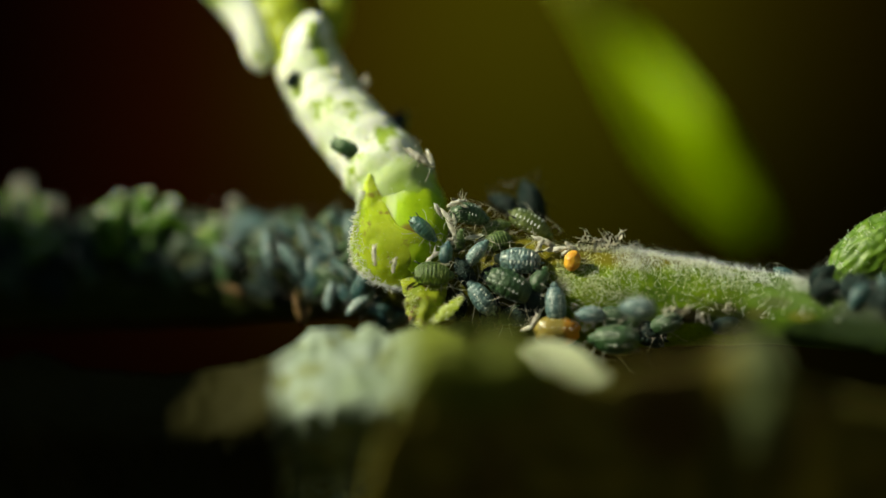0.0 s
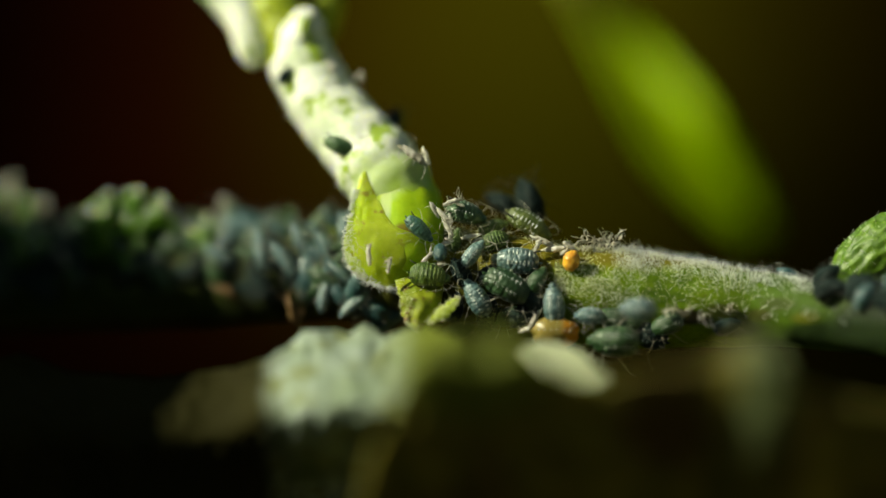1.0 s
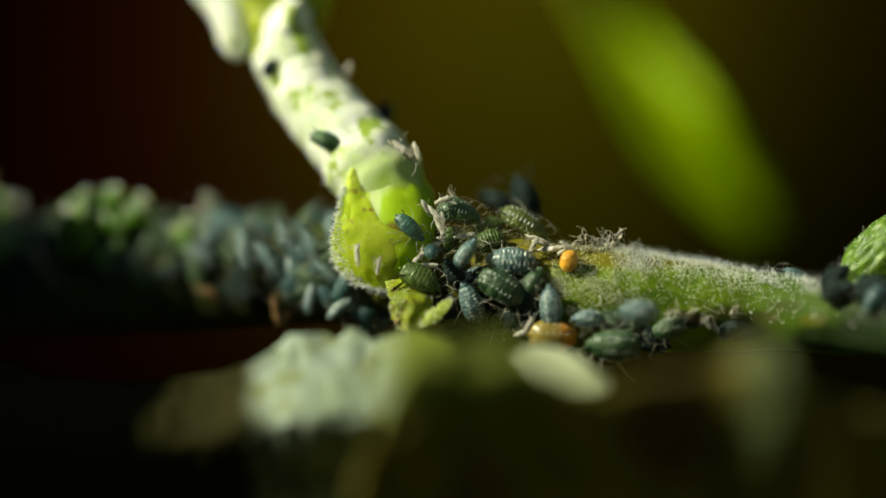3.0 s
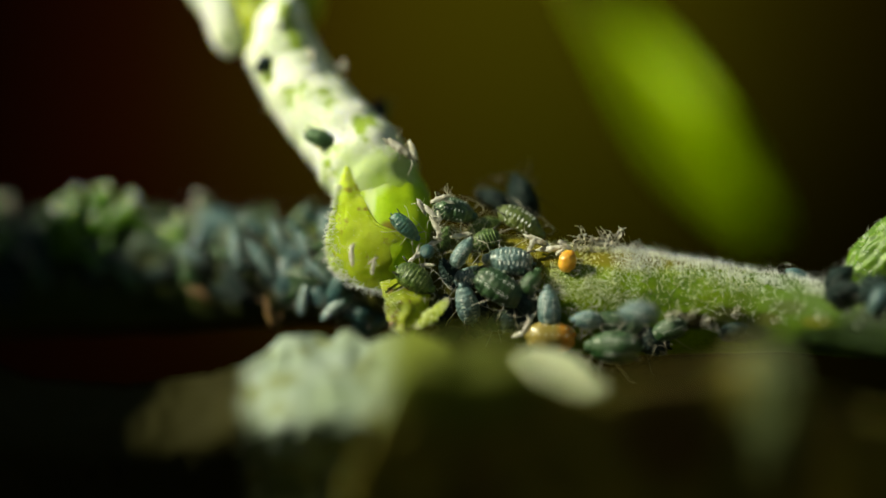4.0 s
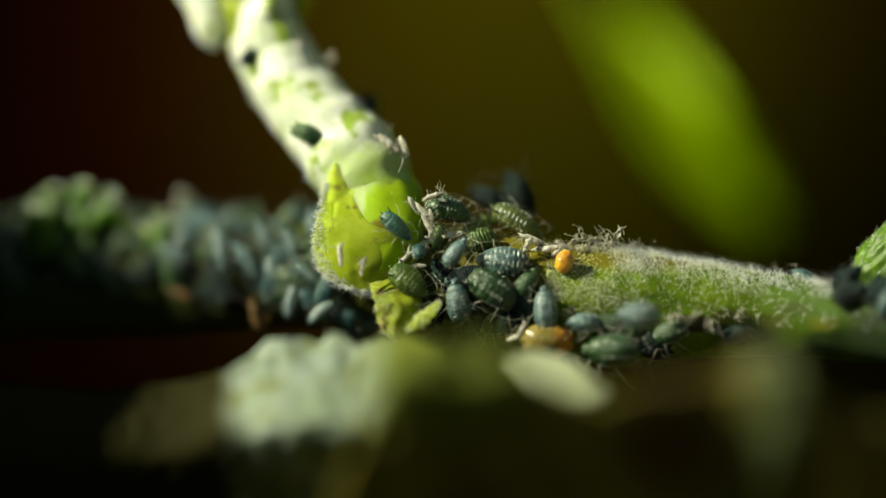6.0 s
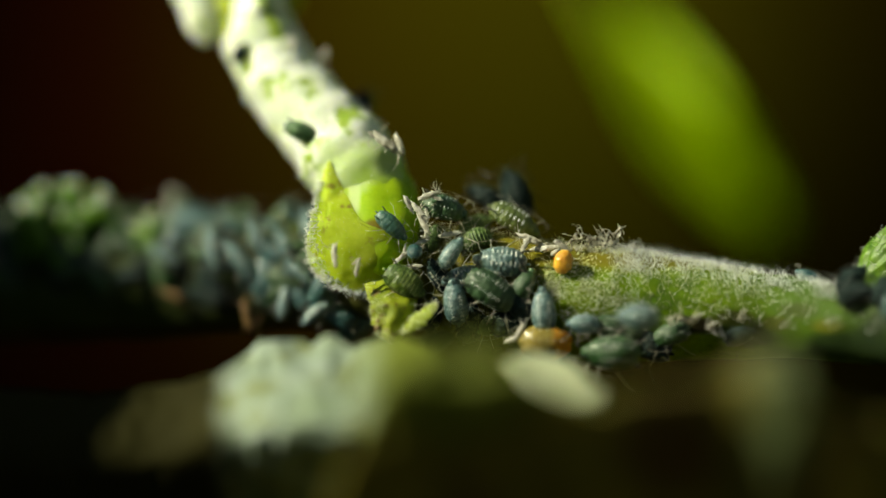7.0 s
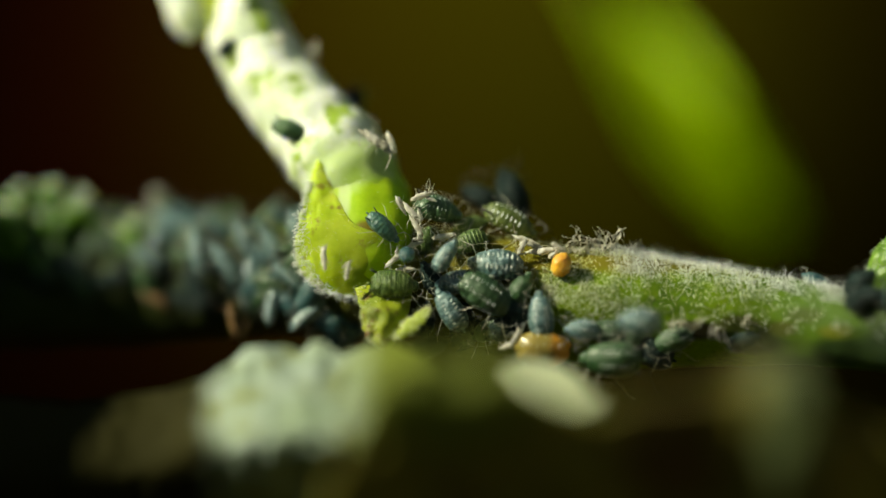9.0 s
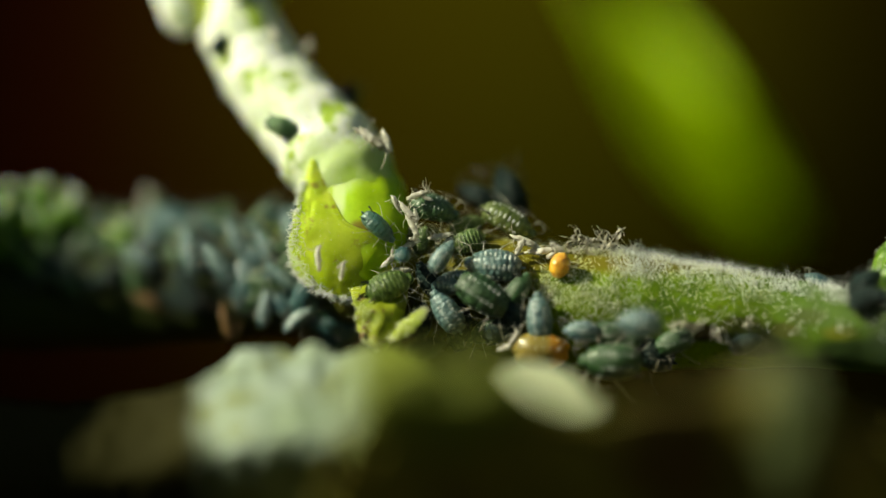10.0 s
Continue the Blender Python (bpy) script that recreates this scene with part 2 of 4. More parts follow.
# ---- mesh makers ----
def mesh(name, verts, faces, smooth=True):
    me = bpy.data.meshes.new(name)
    me.from_pydata([tuple(v) for v in verts], [], [tuple(f) for f in faces])
    if smooth:
        me.polygons.foreach_set("use_smooth", [True] * len(me.polygons))
    me.update()
    return me


def part(name, me, mat, parent=None, label=""):
    ob = new(name, me)
    if mat and not me.materials:
        me.materials.append(mat)
    if parent:
        ob.parent = parent
    return tagged(ob, label)


def join(pieces):
    verts, faces = [], []
    for v, f in pieces:
        k = len(verts)
        verts += [Vector(p) for p in v]
        faces += [tuple(i + k for i in g) for g in f]
    return verts, faces


def tube(points, radii, sides=8, squash=1.0, cap=True):
    """A tapered tube through the points, closed at both ends."""
    pts = [Vector(p) for p in points]
    if isinstance(radii, (int, float)):
        radii = [radii] * len(pts)
    verts, faces = [], []
    a = None
    for i, p in enumerate(pts):
        d = (pts[min(i + 1, len(pts) - 1)] - pts[max(i - 1, 0)]).normalized()
        if a is None:
            a = d.cross(Vector((0.31, 0.17, 0.93)))
            if a.length < 1e-4:
                a = d.cross(Vector((1, 0, 0)))
        a = (a - d * a.dot(d)).normalized()
        b = d.cross(a).normalized()
        for k in range(sides):
            w = 2 * math.pi * k / sides
            verts.append(p + radii[i] * (math.cos(w) * a + squash * math.sin(w) * b))
    for i in range(len(pts) - 1):
        for k in range(sides):
            j = (k + 1) % sides
            faces.append((i * sides + k, i * sides + j, (i + 1) * sides + j, (i + 1) * sides + k))
    if cap:
        faces.append(tuple(range(sides - 1, -1, -1)))
        faces.append(tuple(range((len(pts) - 1) * sides, len(pts) * sides)))
    return verts, faces


def smooth_line(points, steps):
    """A smooth line through the points, by Catmull-Rom."""
    p = [Vector(q) for q in points]
    p = [2 * p[0] - p[1]] + p + [2 * p[-1] - p[-2]]
    out = []
    for i in range(1, len(p) - 2):
        for k in range(steps):
            t = k / steps
            out.append(0.5 * (2 * p[i] + (p[i + 1] - p[i - 1]) * t + (2 * p[i - 1] - 5 * p[i] + 4 * p[i + 1] - p[i + 2]) * t * t
                              + (3 * p[i] - p[i - 1] - 3 * p[i + 1] + p[i + 2]) * t ** 3))
    return out + [p[-2]]


def ovoid(centre, axes, rings=14, sides=18, rough=0.0, seed=0.0, freq=3.0, ribs=0, rib=0.0, point=0.0):
    """A closed egg: axes are three vectors; the first is its length. rough: uneven skin; ribs: lengthwise furrows; point: a pointed tip."""
    c, (ax, ay, az) = Vector(centre), [Vector(a) for a in axes]
    verts, faces = [], []
    for i in range(rings + 1):
        th = math.pi * i / rings
        for k in range(sides):
            ph = 2 * math.pi * k / sides
            r = math.sin(th) if point == 0 else math.sin(th) * (1 - point * 0.5 * (1 + math.cos(th)))
            q = Vector((math.cos(th), r * math.cos(ph), r * math.sin(ph)))
            s = 1 + rough * noise.noise(q * freq + Vector((seed, seed * 1.7, -seed))) + (rib * math.cos(ribs * ph + 5 * noise.noise(q * 2.5)) * math.sin(th) * (0.6 + noise.noise(q * 9)) if ribs else 0)
            verts.append(c + s * (q.x * ax + q.y * ay + q.z * az))
    for i in range(rings):
        for k in range(sides):
            j = (k + 1) % sides
            a, b, e, f = i * sides + k, i * sides + j, (i + 1) * sides + j, (i + 1) * sides + k
            faces.append((a, b, e, f))
    return verts, faces


def bristles(places, length, width, spread=0.6, bend=0.4, rng=None, down=0.0):
    """Fine hairs, each a thin bent three-sided spike; places are (point, normal)."""
    verts, faces = [], []
    for p, nrm in places:
        d = (nrm + spread * Vector((rng.uniform(-1, 1), rng.uniform(-1, 1), rng.uniform(-1, 1)))).normalized()
        side = d.cross(Vector((rng.uniform(-1, 1), rng.uniform(-1, 1), rng.uniform(-1, 1)))).normalized()
        up = d.cross(side)
        L, w = length * rng.uniform(0.4, 1.5), width * rng.uniform(0.7, 1.2)
        mid = p + d * L * 0.55
        tip = p + d * L + side * L * bend * rng.uniform(-1, 1) + Vector((0, 0, -down * L))
        k = len(verts)
        for c, r in ((p - d * L * 0.1, w), (mid, w * 0.75)):
            for a in (0, 2.1, 4.2):
                verts.append(c + r * (math.cos(a) * side + math.sin(a) * up))
        verts.append(tip)
        for i in range(3):
            j = (i + 1) % 3
            faces += [(k + i, k + j, k + 3 + j, k + 3 + i), (k + 3 + i, k + 3 + j, k + 6)]
    return mesh("hairs", verts, faces)


# ---- main stem: a sagging branch lying across the view ----
AXIS = [(-260, 500, 15.0, 90), (0, 496, 12.0, 90), (300, 488, 8.6, 86), (560, 480, 5.4, 82), (700, 484, 3.2, 80), (820, 488, 2.2, 82), (950, 512, 1.6, 86),
        (1080, 528, 1.2, 86), (1200, 533, 1.0, 77), (1320, 545, 0.6, 66), (1450, 558, -1.0, 56), (1600, 580, -3.4, 54), (1900, 620, -8.0, 54)]


def axis_at(u):
    """Middle height, depth and radius of the branch at u."""
    for a, b in zip(AXIS, AXIS[1:]):
        if u <= b[0]:
            t = max(0.0, (u - a[0]) / (b[0] - a[0]))
            t = t * t * (3 - 2 * t) * 0.5 + t * 0.5
            return tuple(a[i] + (b[i] - a[i]) * t for i in (1, 2, 3))
    return AXIS[-1][1:]


def on_branch(u, angle, lift=0.0):
    """A place on the branch's skin and its outward direction; angle 0 faces the viewer, 90 up."""
    v, d, r = axis_at(u)
    w = radians(angle)
    out = Vector((0, -math.cos(w), math.sin(w)))
    bump = 1 + 0.07 * noise.noise(Vector((u * 0.012, angle * 0.02, 3.0))) + 0.035 * noise.noise(Vector((u * 0.04, angle * 0.06, 9.0)))
    return at(u, v, d) + out * (r * UNIT * bump + lift), out


def front(u, v):
    """Depth in millimetres of the branch's near side at (u, v)."""
    vc, d, r = axis_at(u)
    h = min(abs(v - vc), r * 0.98)
    return d - math.sqrt(r * r - h * h) * UNIT * 1e3


def skin_depth(u, v):
    """The near side of the branch or of the node on it, whichever comes first."""
    x, z = (u - 712) / 76, (v - 382) / 108
    bulge = 1.35 - 72 * UNIT * 1e3 * math.sqrt(max(0.0, 1 - x * x - z * z)) if x * x + z * z < 1 else 9.0
    return min(front(u, v), bulge)


def build_branch():
    verts, faces, sides = [], [], 64
    us = list(np.linspace(-260, 1900, 260))
    for u in us:
        for k in range(sides):
            verts.append(on_branch(u, 360 * k / sides)[0])
    for i in range(len(us) - 1):
        for k in range(sides):
            j = (k + 1) % sides
            faces.append((i * sides + k, (i + 1) * sides + k, (i + 1) * sides + j, i * sides + j))
    faces += [tuple(range(sides)), tuple(range(len(us) * sides - 1, (len(us) - 1) * sides - 1, -1))]
    root = new("plant_stem")
    tagged(root, "green downy plant stem crowded with aphids", "plant stem")
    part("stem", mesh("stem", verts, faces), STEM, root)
    rng = random.Random(5)
    places = []
    while len(places) < 2300:
        u = 985 + 340 * rng.random() ** 1.5
        t = ease(u, 1080, 1160)
        ang = rng.gauss(16 + 26 * t, 18 + 14 * t)
        if ang > 44 + 70 * t or ang < -24 + 16 * t:
            continue
        if noise.noise(Vector((u * 0.03, ang * 0.04, 7))) + 0.6 * noise.noise(Vector((u * 0.09, ang * 0.11, 2))) > rng.uniform(-0.5, 0.5):
            places.append(on_branch(u, ang))
    while len(places) < 2700:
        u, ang = rng.uniform(1000, 1118), rng.uniform(40, 112)
        if noise.noise(Vector((u * 0.06, ang * 0.05, 4))) > rng.uniform(-0.4, 0.3):
            places.append(on_branch(u, ang))
    rng.shuffle(places)
    cut = len(places) // 2
    tagged(part("down", bristles(places[:cut], 0.14e-3, 0.0075e-3, 0.9, 0.9, rng), HAIR, root, "fine pale hairs on the stem"), kind="stuff")
    tagged(part("long_down", bristles(places[cut:], 0.21e-3, 0.0075e-3, 1.0, 1.3, rng), HAIR, root, "curling silvery hairs on the stem"), kind="stuff")
    places = [on_branch(985 + 150 * rng.random(), rng.gauss(14, 15)) for _ in range(330)]
    tagged(part("stiff_down", bristles(places, 0.18e-3, 0.009e-3, 1.1, 1.2, rng), GREY_HAIR, root, "stouter silvery hairs"), kind="stuff")
    places = [on_branch(rng.gauss(1128, 17), rng.gauss(48, 8)) for _ in range(300)]
    tagged(part("felt", bristles(places, 0.15e-3, 0.0075e-3, 1.1, 1.2, rng), GREY_HAIR, root, "whitish felt of matted hairs"), kind="stuff")
    places = []
    while len(places) < 1600:
        u, ang = 1106 + 350 * rng.random() ** 1.7 + rng.gauss(0, 16), rng.gauss(76, 24)
        if noise.noise(Vector((u * 0.04, ang * 0.04, 3))) > rng.uniform(-0.6, 0.35):
            places.append(on_branch(u, ang))
    tagged(part("top_down", bristles(places, 0.28e-3, 0.009e-3, 0.9, 1.5, rng), GREY_HAIR, root, "grey curling hairs along the stem's ridge"), kind="stuff")
    places = []
    while len(places) < 900:
        u = rng.uniform(1190, 1500)
        ang = rng.gauss(58, 15) if rng.random() < 0.75 else rng.uniform(-12, 60)
        if noise.noise(Vector((u * 0.025, ang * 0.05, 9))) > rng.uniform(-0.35, 0.35):
            places.append(on_branch(u, ang))
    tagged(part("end_felt", bristles(places, 0.24e-3, 0.010e-3, 1.0, 1.3, rng), GREY_HAIR, root, "greyish felt of hairs"), kind="stuff")
    places = [on_branch(rng.uniform(640, 1000), rng.uniform(-40, 110)) for _ in range(1500)]
    tagged(part("thin_down", bristles(places, 0.16e-3, 0.006e-3, 0.7, 0.4, rng), HAIR, root), kind="stuff")
    return root


def sheet(rows, thick):
    """A leaf of some thickness from a grid of points."""
    a, b = len(rows), len(rows[0])
    top = [Vector(p) for r in rows for p in r]
    nrm = []
    for i in range(a):
        for j in range(b):
            du = rows[min(i + 1, a - 1)][j] - rows[max(i - 1, 0)][j]
            dv = rows[i][min(j + 1, b - 1)] - rows[i][max(j - 1, 0)]
            nrm.append(du.cross(dv).normalized())
    verts = top + [p - m * thick for p, m in zip(top, nrm)]
    k, faces = a * b, []
    for i in range(a - 1):
        for j in range(b - 1):
            q = (i * b + j, i * b + j + 1, (i + 1) * b + j + 1, (i + 1) * b + j)
            faces += [q, tuple(x + k for x in reversed(q))]
    rim = [(0, j) for j in range(b)] + [(i, b - 1) for i in range(1, a)] + [(a - 1, j) for j in range(b - 2, -1, -1)] + [(i, 0) for i in range(a - 2, 0, -1)]
    idx = [i * b + j for i, j in rim]
    for p, q in zip(idx, idx[1:] + idx[:1]):
        faces.append((q, p, p + k, q + k))
    return verts, faces


# ---- side shoot with its swollen node ----
def grid_normals(rows):
    a, b = len(rows), len(rows[0])
    out = []
    for i in range(a):
        for j in range(b):
            du = rows[min(i + 1, a - 1)][j] - rows[max(i - 1, 0)][j]
            dv = rows[i][min(j + 1, b - 1)] - rows[i][max(j - 1, 0)]
            out.append((rows[i][j], du.cross(dv).normalized()))
    return out


STALK = [(744, 446, 2.1, 56), (718, 366, 2.3, 70), (680, 303, 2.75, 74), (630, 242, 3.5, 65), (586, 190, 4.2, 62), (556, 135, 4.7, 60), (535, 95, 5.1, 58)]


def stalk_front(u, v):
    """Depth in millimetres of the stalk's near side."""
    vs = [p[1] for p in reversed(STALK)]
    uc, d, r = (float(np.interp(v, vs, [p[k] for p in reversed(STALK)])) for k in (0, 2, 3))
    off = 0.85 * (u - uc)
    return d - math.sqrt(r * r - off * off) * UNIT * 1e3 if abs(off) < r else 9.0


def build_shoot():
    root = new("side_shoot")
    tagged(root, "pale sunlit green side shoot rising from a swollen node", "plant shoot")
    line = smooth_line([at(u, v, d) for u, v, d, r in STALK], 14)
    n = len(line)
    radii = [float(np.interp(i / 14, range(len(STALK)), [r for u, v, d, r in STALK])) * UNIT * (1 + 0.05 * noise.noise(Vector((i / (n - 1) * 18, 1, 2)))) * (1 if i < n - 6 else math.sqrt(1 - ((i - n + 7) / 7.0) ** 2 * 0.8)) for i in range(n)]
    verts, faces = tube(line, radii, 56)
    for k, p in enumerate(verts):
        c = line[k // 56]
        verts[k] = p + (p - c) * (0.04 * noise.noise(p * 1200) + 0.012 * noise.noise(p * 4200))
    part("stalk", mesh("stalk", verts, faces), PALE_STEM, root, "pale bleached stalk")
    rng = random.Random(31)
    fuzz = []
    for _ in range(600):
        i = rng.randrange(6, n - 3)
        t = (line[i + 1] - line[i - 1]).normalized()
        a = t.cross(Vector((0, 1, 0))).normalized()
        w = rng.uniform(0, 6.28)
        o = a * math.cos(w) + t.cross(a) * math.sin(w)
        fuzz.append((line[i].lerp(line[i + 1], rng.random()) + o * radii[i], o))
    tagged(part("stalk_down", bristles(fuzz, 0.16e-3, 0.012e-3, 0.7, 0.6, rng), GREY_HAIR, root), kind="stuff")
    line = smooth_line([at(545, 120, 5.4), at(505, 50, 6.2), at(455, -30, 7.2), at(390, -140, 9)], 10)
    part("upper_stalk", mesh("upper_stalk", *tube(line, [(52 + 8 * noise.noise(Vector((i * 0.3, 0, 0)))) * UNIT for i in range(len(line))], 32)), YOUNG, root, "yellow-green young stalk")
    # drooping stipule, pale lobe and yellow bud round the upper joint
    line = smooth_line([at(350, -60, 6.6), at(408, -2, 6.3), at(448, 50, 5.8), at(460, 98, 5.5), at(463, 130, 5.2)], 8)
    m = len(line)
    part("stipule", mesh("stipule", *tube(line, [UNIT * (31 * (1 - (i / (m - 1)) ** 6) + 2) for i in range(m)], 24)), PALE_STEM, root, "drooping pale stipule")
    part("lobe", mesh("lobe", *ovoid(at(546, 82, 4.8), (Vector((0.15, 0, 1)) * 60 * UNIT, Vector((1, 0, 0)) * 42 * UNIT, Vector((0, 1, 0)) * 50 * UNIT), 20, 24, 0.12, 4.0, 2.0)), PALE_STEM, root)
    part("bud", mesh("bud", *ovoid(at(588, 22, 8.0), (Vector((0.1, 0, 1)) * 70 * UNIT, Vector((1, 0, 0)) * 30 * UNIT, Vector((0, 1, 0)) * 30 * UNIT), 18, 20, 0.12, 7.0, 2.0)), YOUNG, root, "yellow-green side bud")
    part("shoulder", mesh("shoulder", *ovoid(at(600, 150, 4.4), (Vector((0.8, 0, -0.6)) * 44 * UNIT, Vector((0.6, 0, 0.8)) * 26 * UNIT, Vector((0, 1, 0)) * 34 * UNIT), 16, 20, 0.2, 9.0, 2.0)), PALE_STEM, root)
    node = ovoid(at(720, 394, 1.45), (Vector((0.15, -0.38, -1)) * 92 * UNIT, Vector((1, 0, 0.15)) * 70 * UNIT, Vector((0, 1, 0)) * 60 * UNIT), 48, 56, 0.05, 2.0, 2.6)
    part("node", mesh("node", *node), BASE, root, "swollen green node, pale towards the stalk")

    # the sheath wraps the node's near side from a pointed tip and widens downwards
    def swell(u, v):
        x, z = (u - 706) / 98, (v - 395) / 140
        return (1.35 - 1.6 * math.sqrt(max(0.03, 1 - x * x - z * z)) + 1.7 * ease(v, 325, 262)
                + 0.06 * noise.noise(Vector((u * 0.03, v * 0.03, 1))) + 0.025 * noise.noise(Vector((u * 0.1, v * 0.1, 4))))

    left = smooth_line([at(652, 308), at(645, 328), at(637, 353), at(627, 388), at(620, 424), at(621, 452), at(628, 472), at(642, 488), at(662, 500), at(692, 509)], 7)
    right = smooth_line([at(655, 307), at(667, 332), at(682, 362), at(704, 398), at(740, 414), at(768, 430), at(784, 452), at(778, 478), at(762, 497), at(735, 514)], 7)
    rows = []
    for i, (p, q) in enumerate(zip(left, right)):
        row = []
        for k in range(41):
            w = p.lerp(q, k / 40)
            u, v = 784 + w.x / UNIT, 441 - w.z / UNIT
            u += (1 - k / 40) ** 6 * 3.5 * noise.noise(Vector((i * 0.45, 0, 2)))
            v += (1 - k / 40) ** 6 * 3.5 * noise.noise(Vector((i * 0.45, 5, 2)))
            lip = -0.10 * math.exp(-(k / 3.0) ** 2) + (0.16 * math.exp(-((40 - k) / 2.5) ** 2) if i < 34 else 0)
            x, z = (u - 720) / 70, (v - 394) / 92
            skin = 1.45 - 0.0087 * (v - 394) - 60 * UNIT * 1e3 * math.sqrt(max(0.02, 1 - x * x - z * z)) - 0.05
            skin = min(skin, stalk_front(u, v) - 0.05)
            t = ease(k, 8, 38) * (1 - ease(i, 30, 46))
            deep = swell(u, v) * (1 - t) + skin * t + lip * (1 - t) + 0.09 * t * ease(k, 34, 40)
            deep = skin + (deep - skin) * ease(i, 4, 26)
            row.append(at(u, v, min(deep, skin + 0.02) if x * x + z * z < 0.95 and i > 20 else deep))
        rows.append(row)
    part("sheath", mesh("sheath", *sheet(rows, 0.07e-3)), NODE, root, "downy yellow-green sheath clasping the node")
    rng = random.Random(11)
    skin = grid_normals(rows)
    away = [(p, m if m.y < 0 else -m) for p, m in skin]
    rim = [(rows[i][0].lerp(rows[i][5], rng.random() ** 1.8) + Vector((0, -0.01e-3, 0)), Vector((-0.7, -0.6, rng.uniform(-0.6, 0.4)))) for i in range(10, len(rows)) for _ in range(12)]
    low = [(rows[-1 - rng.randrange(3)][k] + Vector((rng.uniform(-2, 2) * 4 * UNIT, 0, rng.uniform(-6, 6) * UNIT)), Vector((-0.1, -0.7, -0.8))) for k in range(26) for _ in range(5)]
    low += [(rows[rng.randrange(16, len(rows))][rng.randrange(0, 8)], Vector((-0.5, -0.8, 0.1))) for _ in range(130)]
    tagged(part("leaf_down", bristles(rim + low, 0.19e-3, 0.014e-3, 0.9, 0.9, rng), GREY_HAIR, root, "glistening hairs along the leaf margin"), kind="stuff")
    picked = [away[rng.randrange(len(away))] for _ in range(260)]
    tagged(part("face_down", bristles(picked, 0.1e-3, 0.005e-3, 0.7, 0.5, rng), HAIR, root), kind="stuff")
    # lower lobe with its brown tip, and the curled leaflet beside it
    def outline(pts):
        return smooth_line([at(u, v) for u, v in pts], 6)

    drop = []
    for i, (p, q) in enumerate(zip(outline([(700, 478), (710, 505), (717, 530), (719, 552), (730, 572), (748, 584)]), outline([(792, 478), (792, 508), (787, 535), (778, 558), (768, 576), (758, 586)]))):
        row = []
        for k in range(21):
            w = p.lerp(q, k / 20)
            u, v = 784 + w.x / UNIT, 441 - w.z / UNIT
            c = 2 * k / 20 - 1
            u += (1 - k / 20) ** 4 * 5 * noise.noise(Vector((i * 0.5, 3, 1)))
            row.append(at(u, v, 0.75 - 1.1 * ease(v, 478, 530) - 0.0035 * (v - 478) - 0.45 * (1 - c * c) + 0.14 * noise.noise(Vector((u * 0.06, v * 0.05, 2))) - 0.12 * math.exp(-(k / 3.0) ** 2)))
        drop.append(row)
    part("lower_lobe", mesh("lower_lobe", *sheet(drop, 0.06e-3)), LOBE, root, "hanging yellow-green lobe with downy rim")
    part("scar", mesh("scar", *ovoid(at(733, 556, -0.85), (Vector((0.2, 0, 1)) * 12 * UNIT, Vector((1, 0, 0)) * 8 * UNIT, Vector((0, 1, 0)) * 5 * UNIT), 18, 20, 0.9, 5.0, 3.0)), BROWN, root, "withered brown tip")
    curl = []
    along, face = Vector((0.78, 0.0, 0.62)), Vector((-0.5, -0.66, 0.56)).normalized()
    across = face.cross(along).normalized()
    for i in range(25):
        t = i / 24
        c = at(766, 570, -1.0).lerp(at(820, 526, -1.2), t)
        w = 15 * UNIT * math.sin(math.pi * (0.05 + 0.91 * t)) ** 0.7 * (1 + 0.35 * noise.noise(Vector((t * 9, 2, 0))))
        curl.append([c + across * w * y * (1 + 0.3 * noise.noise(Vector((t * 14, y * 2, 5)))) + face * w * (0.35 - 0.5 * y * y + 0.35 * noise.noise(Vector((t * 8, y * 2.5, 9)))) for y in np.linspace(-1, 1, 11)])
    part("curled_leaflet", mesh("curled_leaflet", *sheet(curl, 0.05e-3)), FLAP, root, "small curled downy leaflet")
    near = [(p, m if m.y < 0 else -m) for p, m in grid_normals(curl)]
    bits = [(p + Vector((0, -0.02e-3, 0.01e-3)), m) for p, m in (near[rng.randrange(len(near))] for _ in range(400))]
    bits += [(drop[rng.randrange(3, len(drop))][min(20, int(abs(rng.gauss(0, 3.5))))], Vector((-0.5, -0.8, rng.uniform(-0.5, 0.3)))) for _ in range(330)]
    tagged(part("lobe_down", bristles(bits, 0.13e-3, 0.010e-3, 1.0, 0.9, rng), HAIR, root), kind="stuff")
    return root


# ---- near leaf in front of the branch ----
EDGE = [(-300, 660), (0, 640), (60, 622), (140, 655), (300, 668), (390, 652), (435, 645), (475, 636), (520, 612), (548, 584), (600, 580), (628, 588), (655, 570), (684, 592), (706, 588), (760, 574), (820, 592), (860, 640)]
FRONT_EDGE = [(360, 1050), (540, 1010), (640, 880), (706, 715), (744, 630), (780, 594), (830, 598), (880, 580), (912, 592), (935, 620), (1000, 650), (1060, 678), (1092, 668), (1140, 655), (1200, 655), (1260, 640), (1305, 596), (1345, 590), (1372, 620),
              (1390, 680), (1480, 705), (1568, 720), (1900, 730)]


def leaf_edge(u, edge):
    for a, b in zip(edge, edge[1:]):
        if u <= b[0]:
            return a[1] + (b[1] - a[1]) * (u - a[0]) / (b[0] - a[0])
    return edge[-1][1]


def ease(x, a, b):
    t = min(1.0, max(0.0, (x - a) / (b - a)))
    return t * t * (3 - 2 * t)


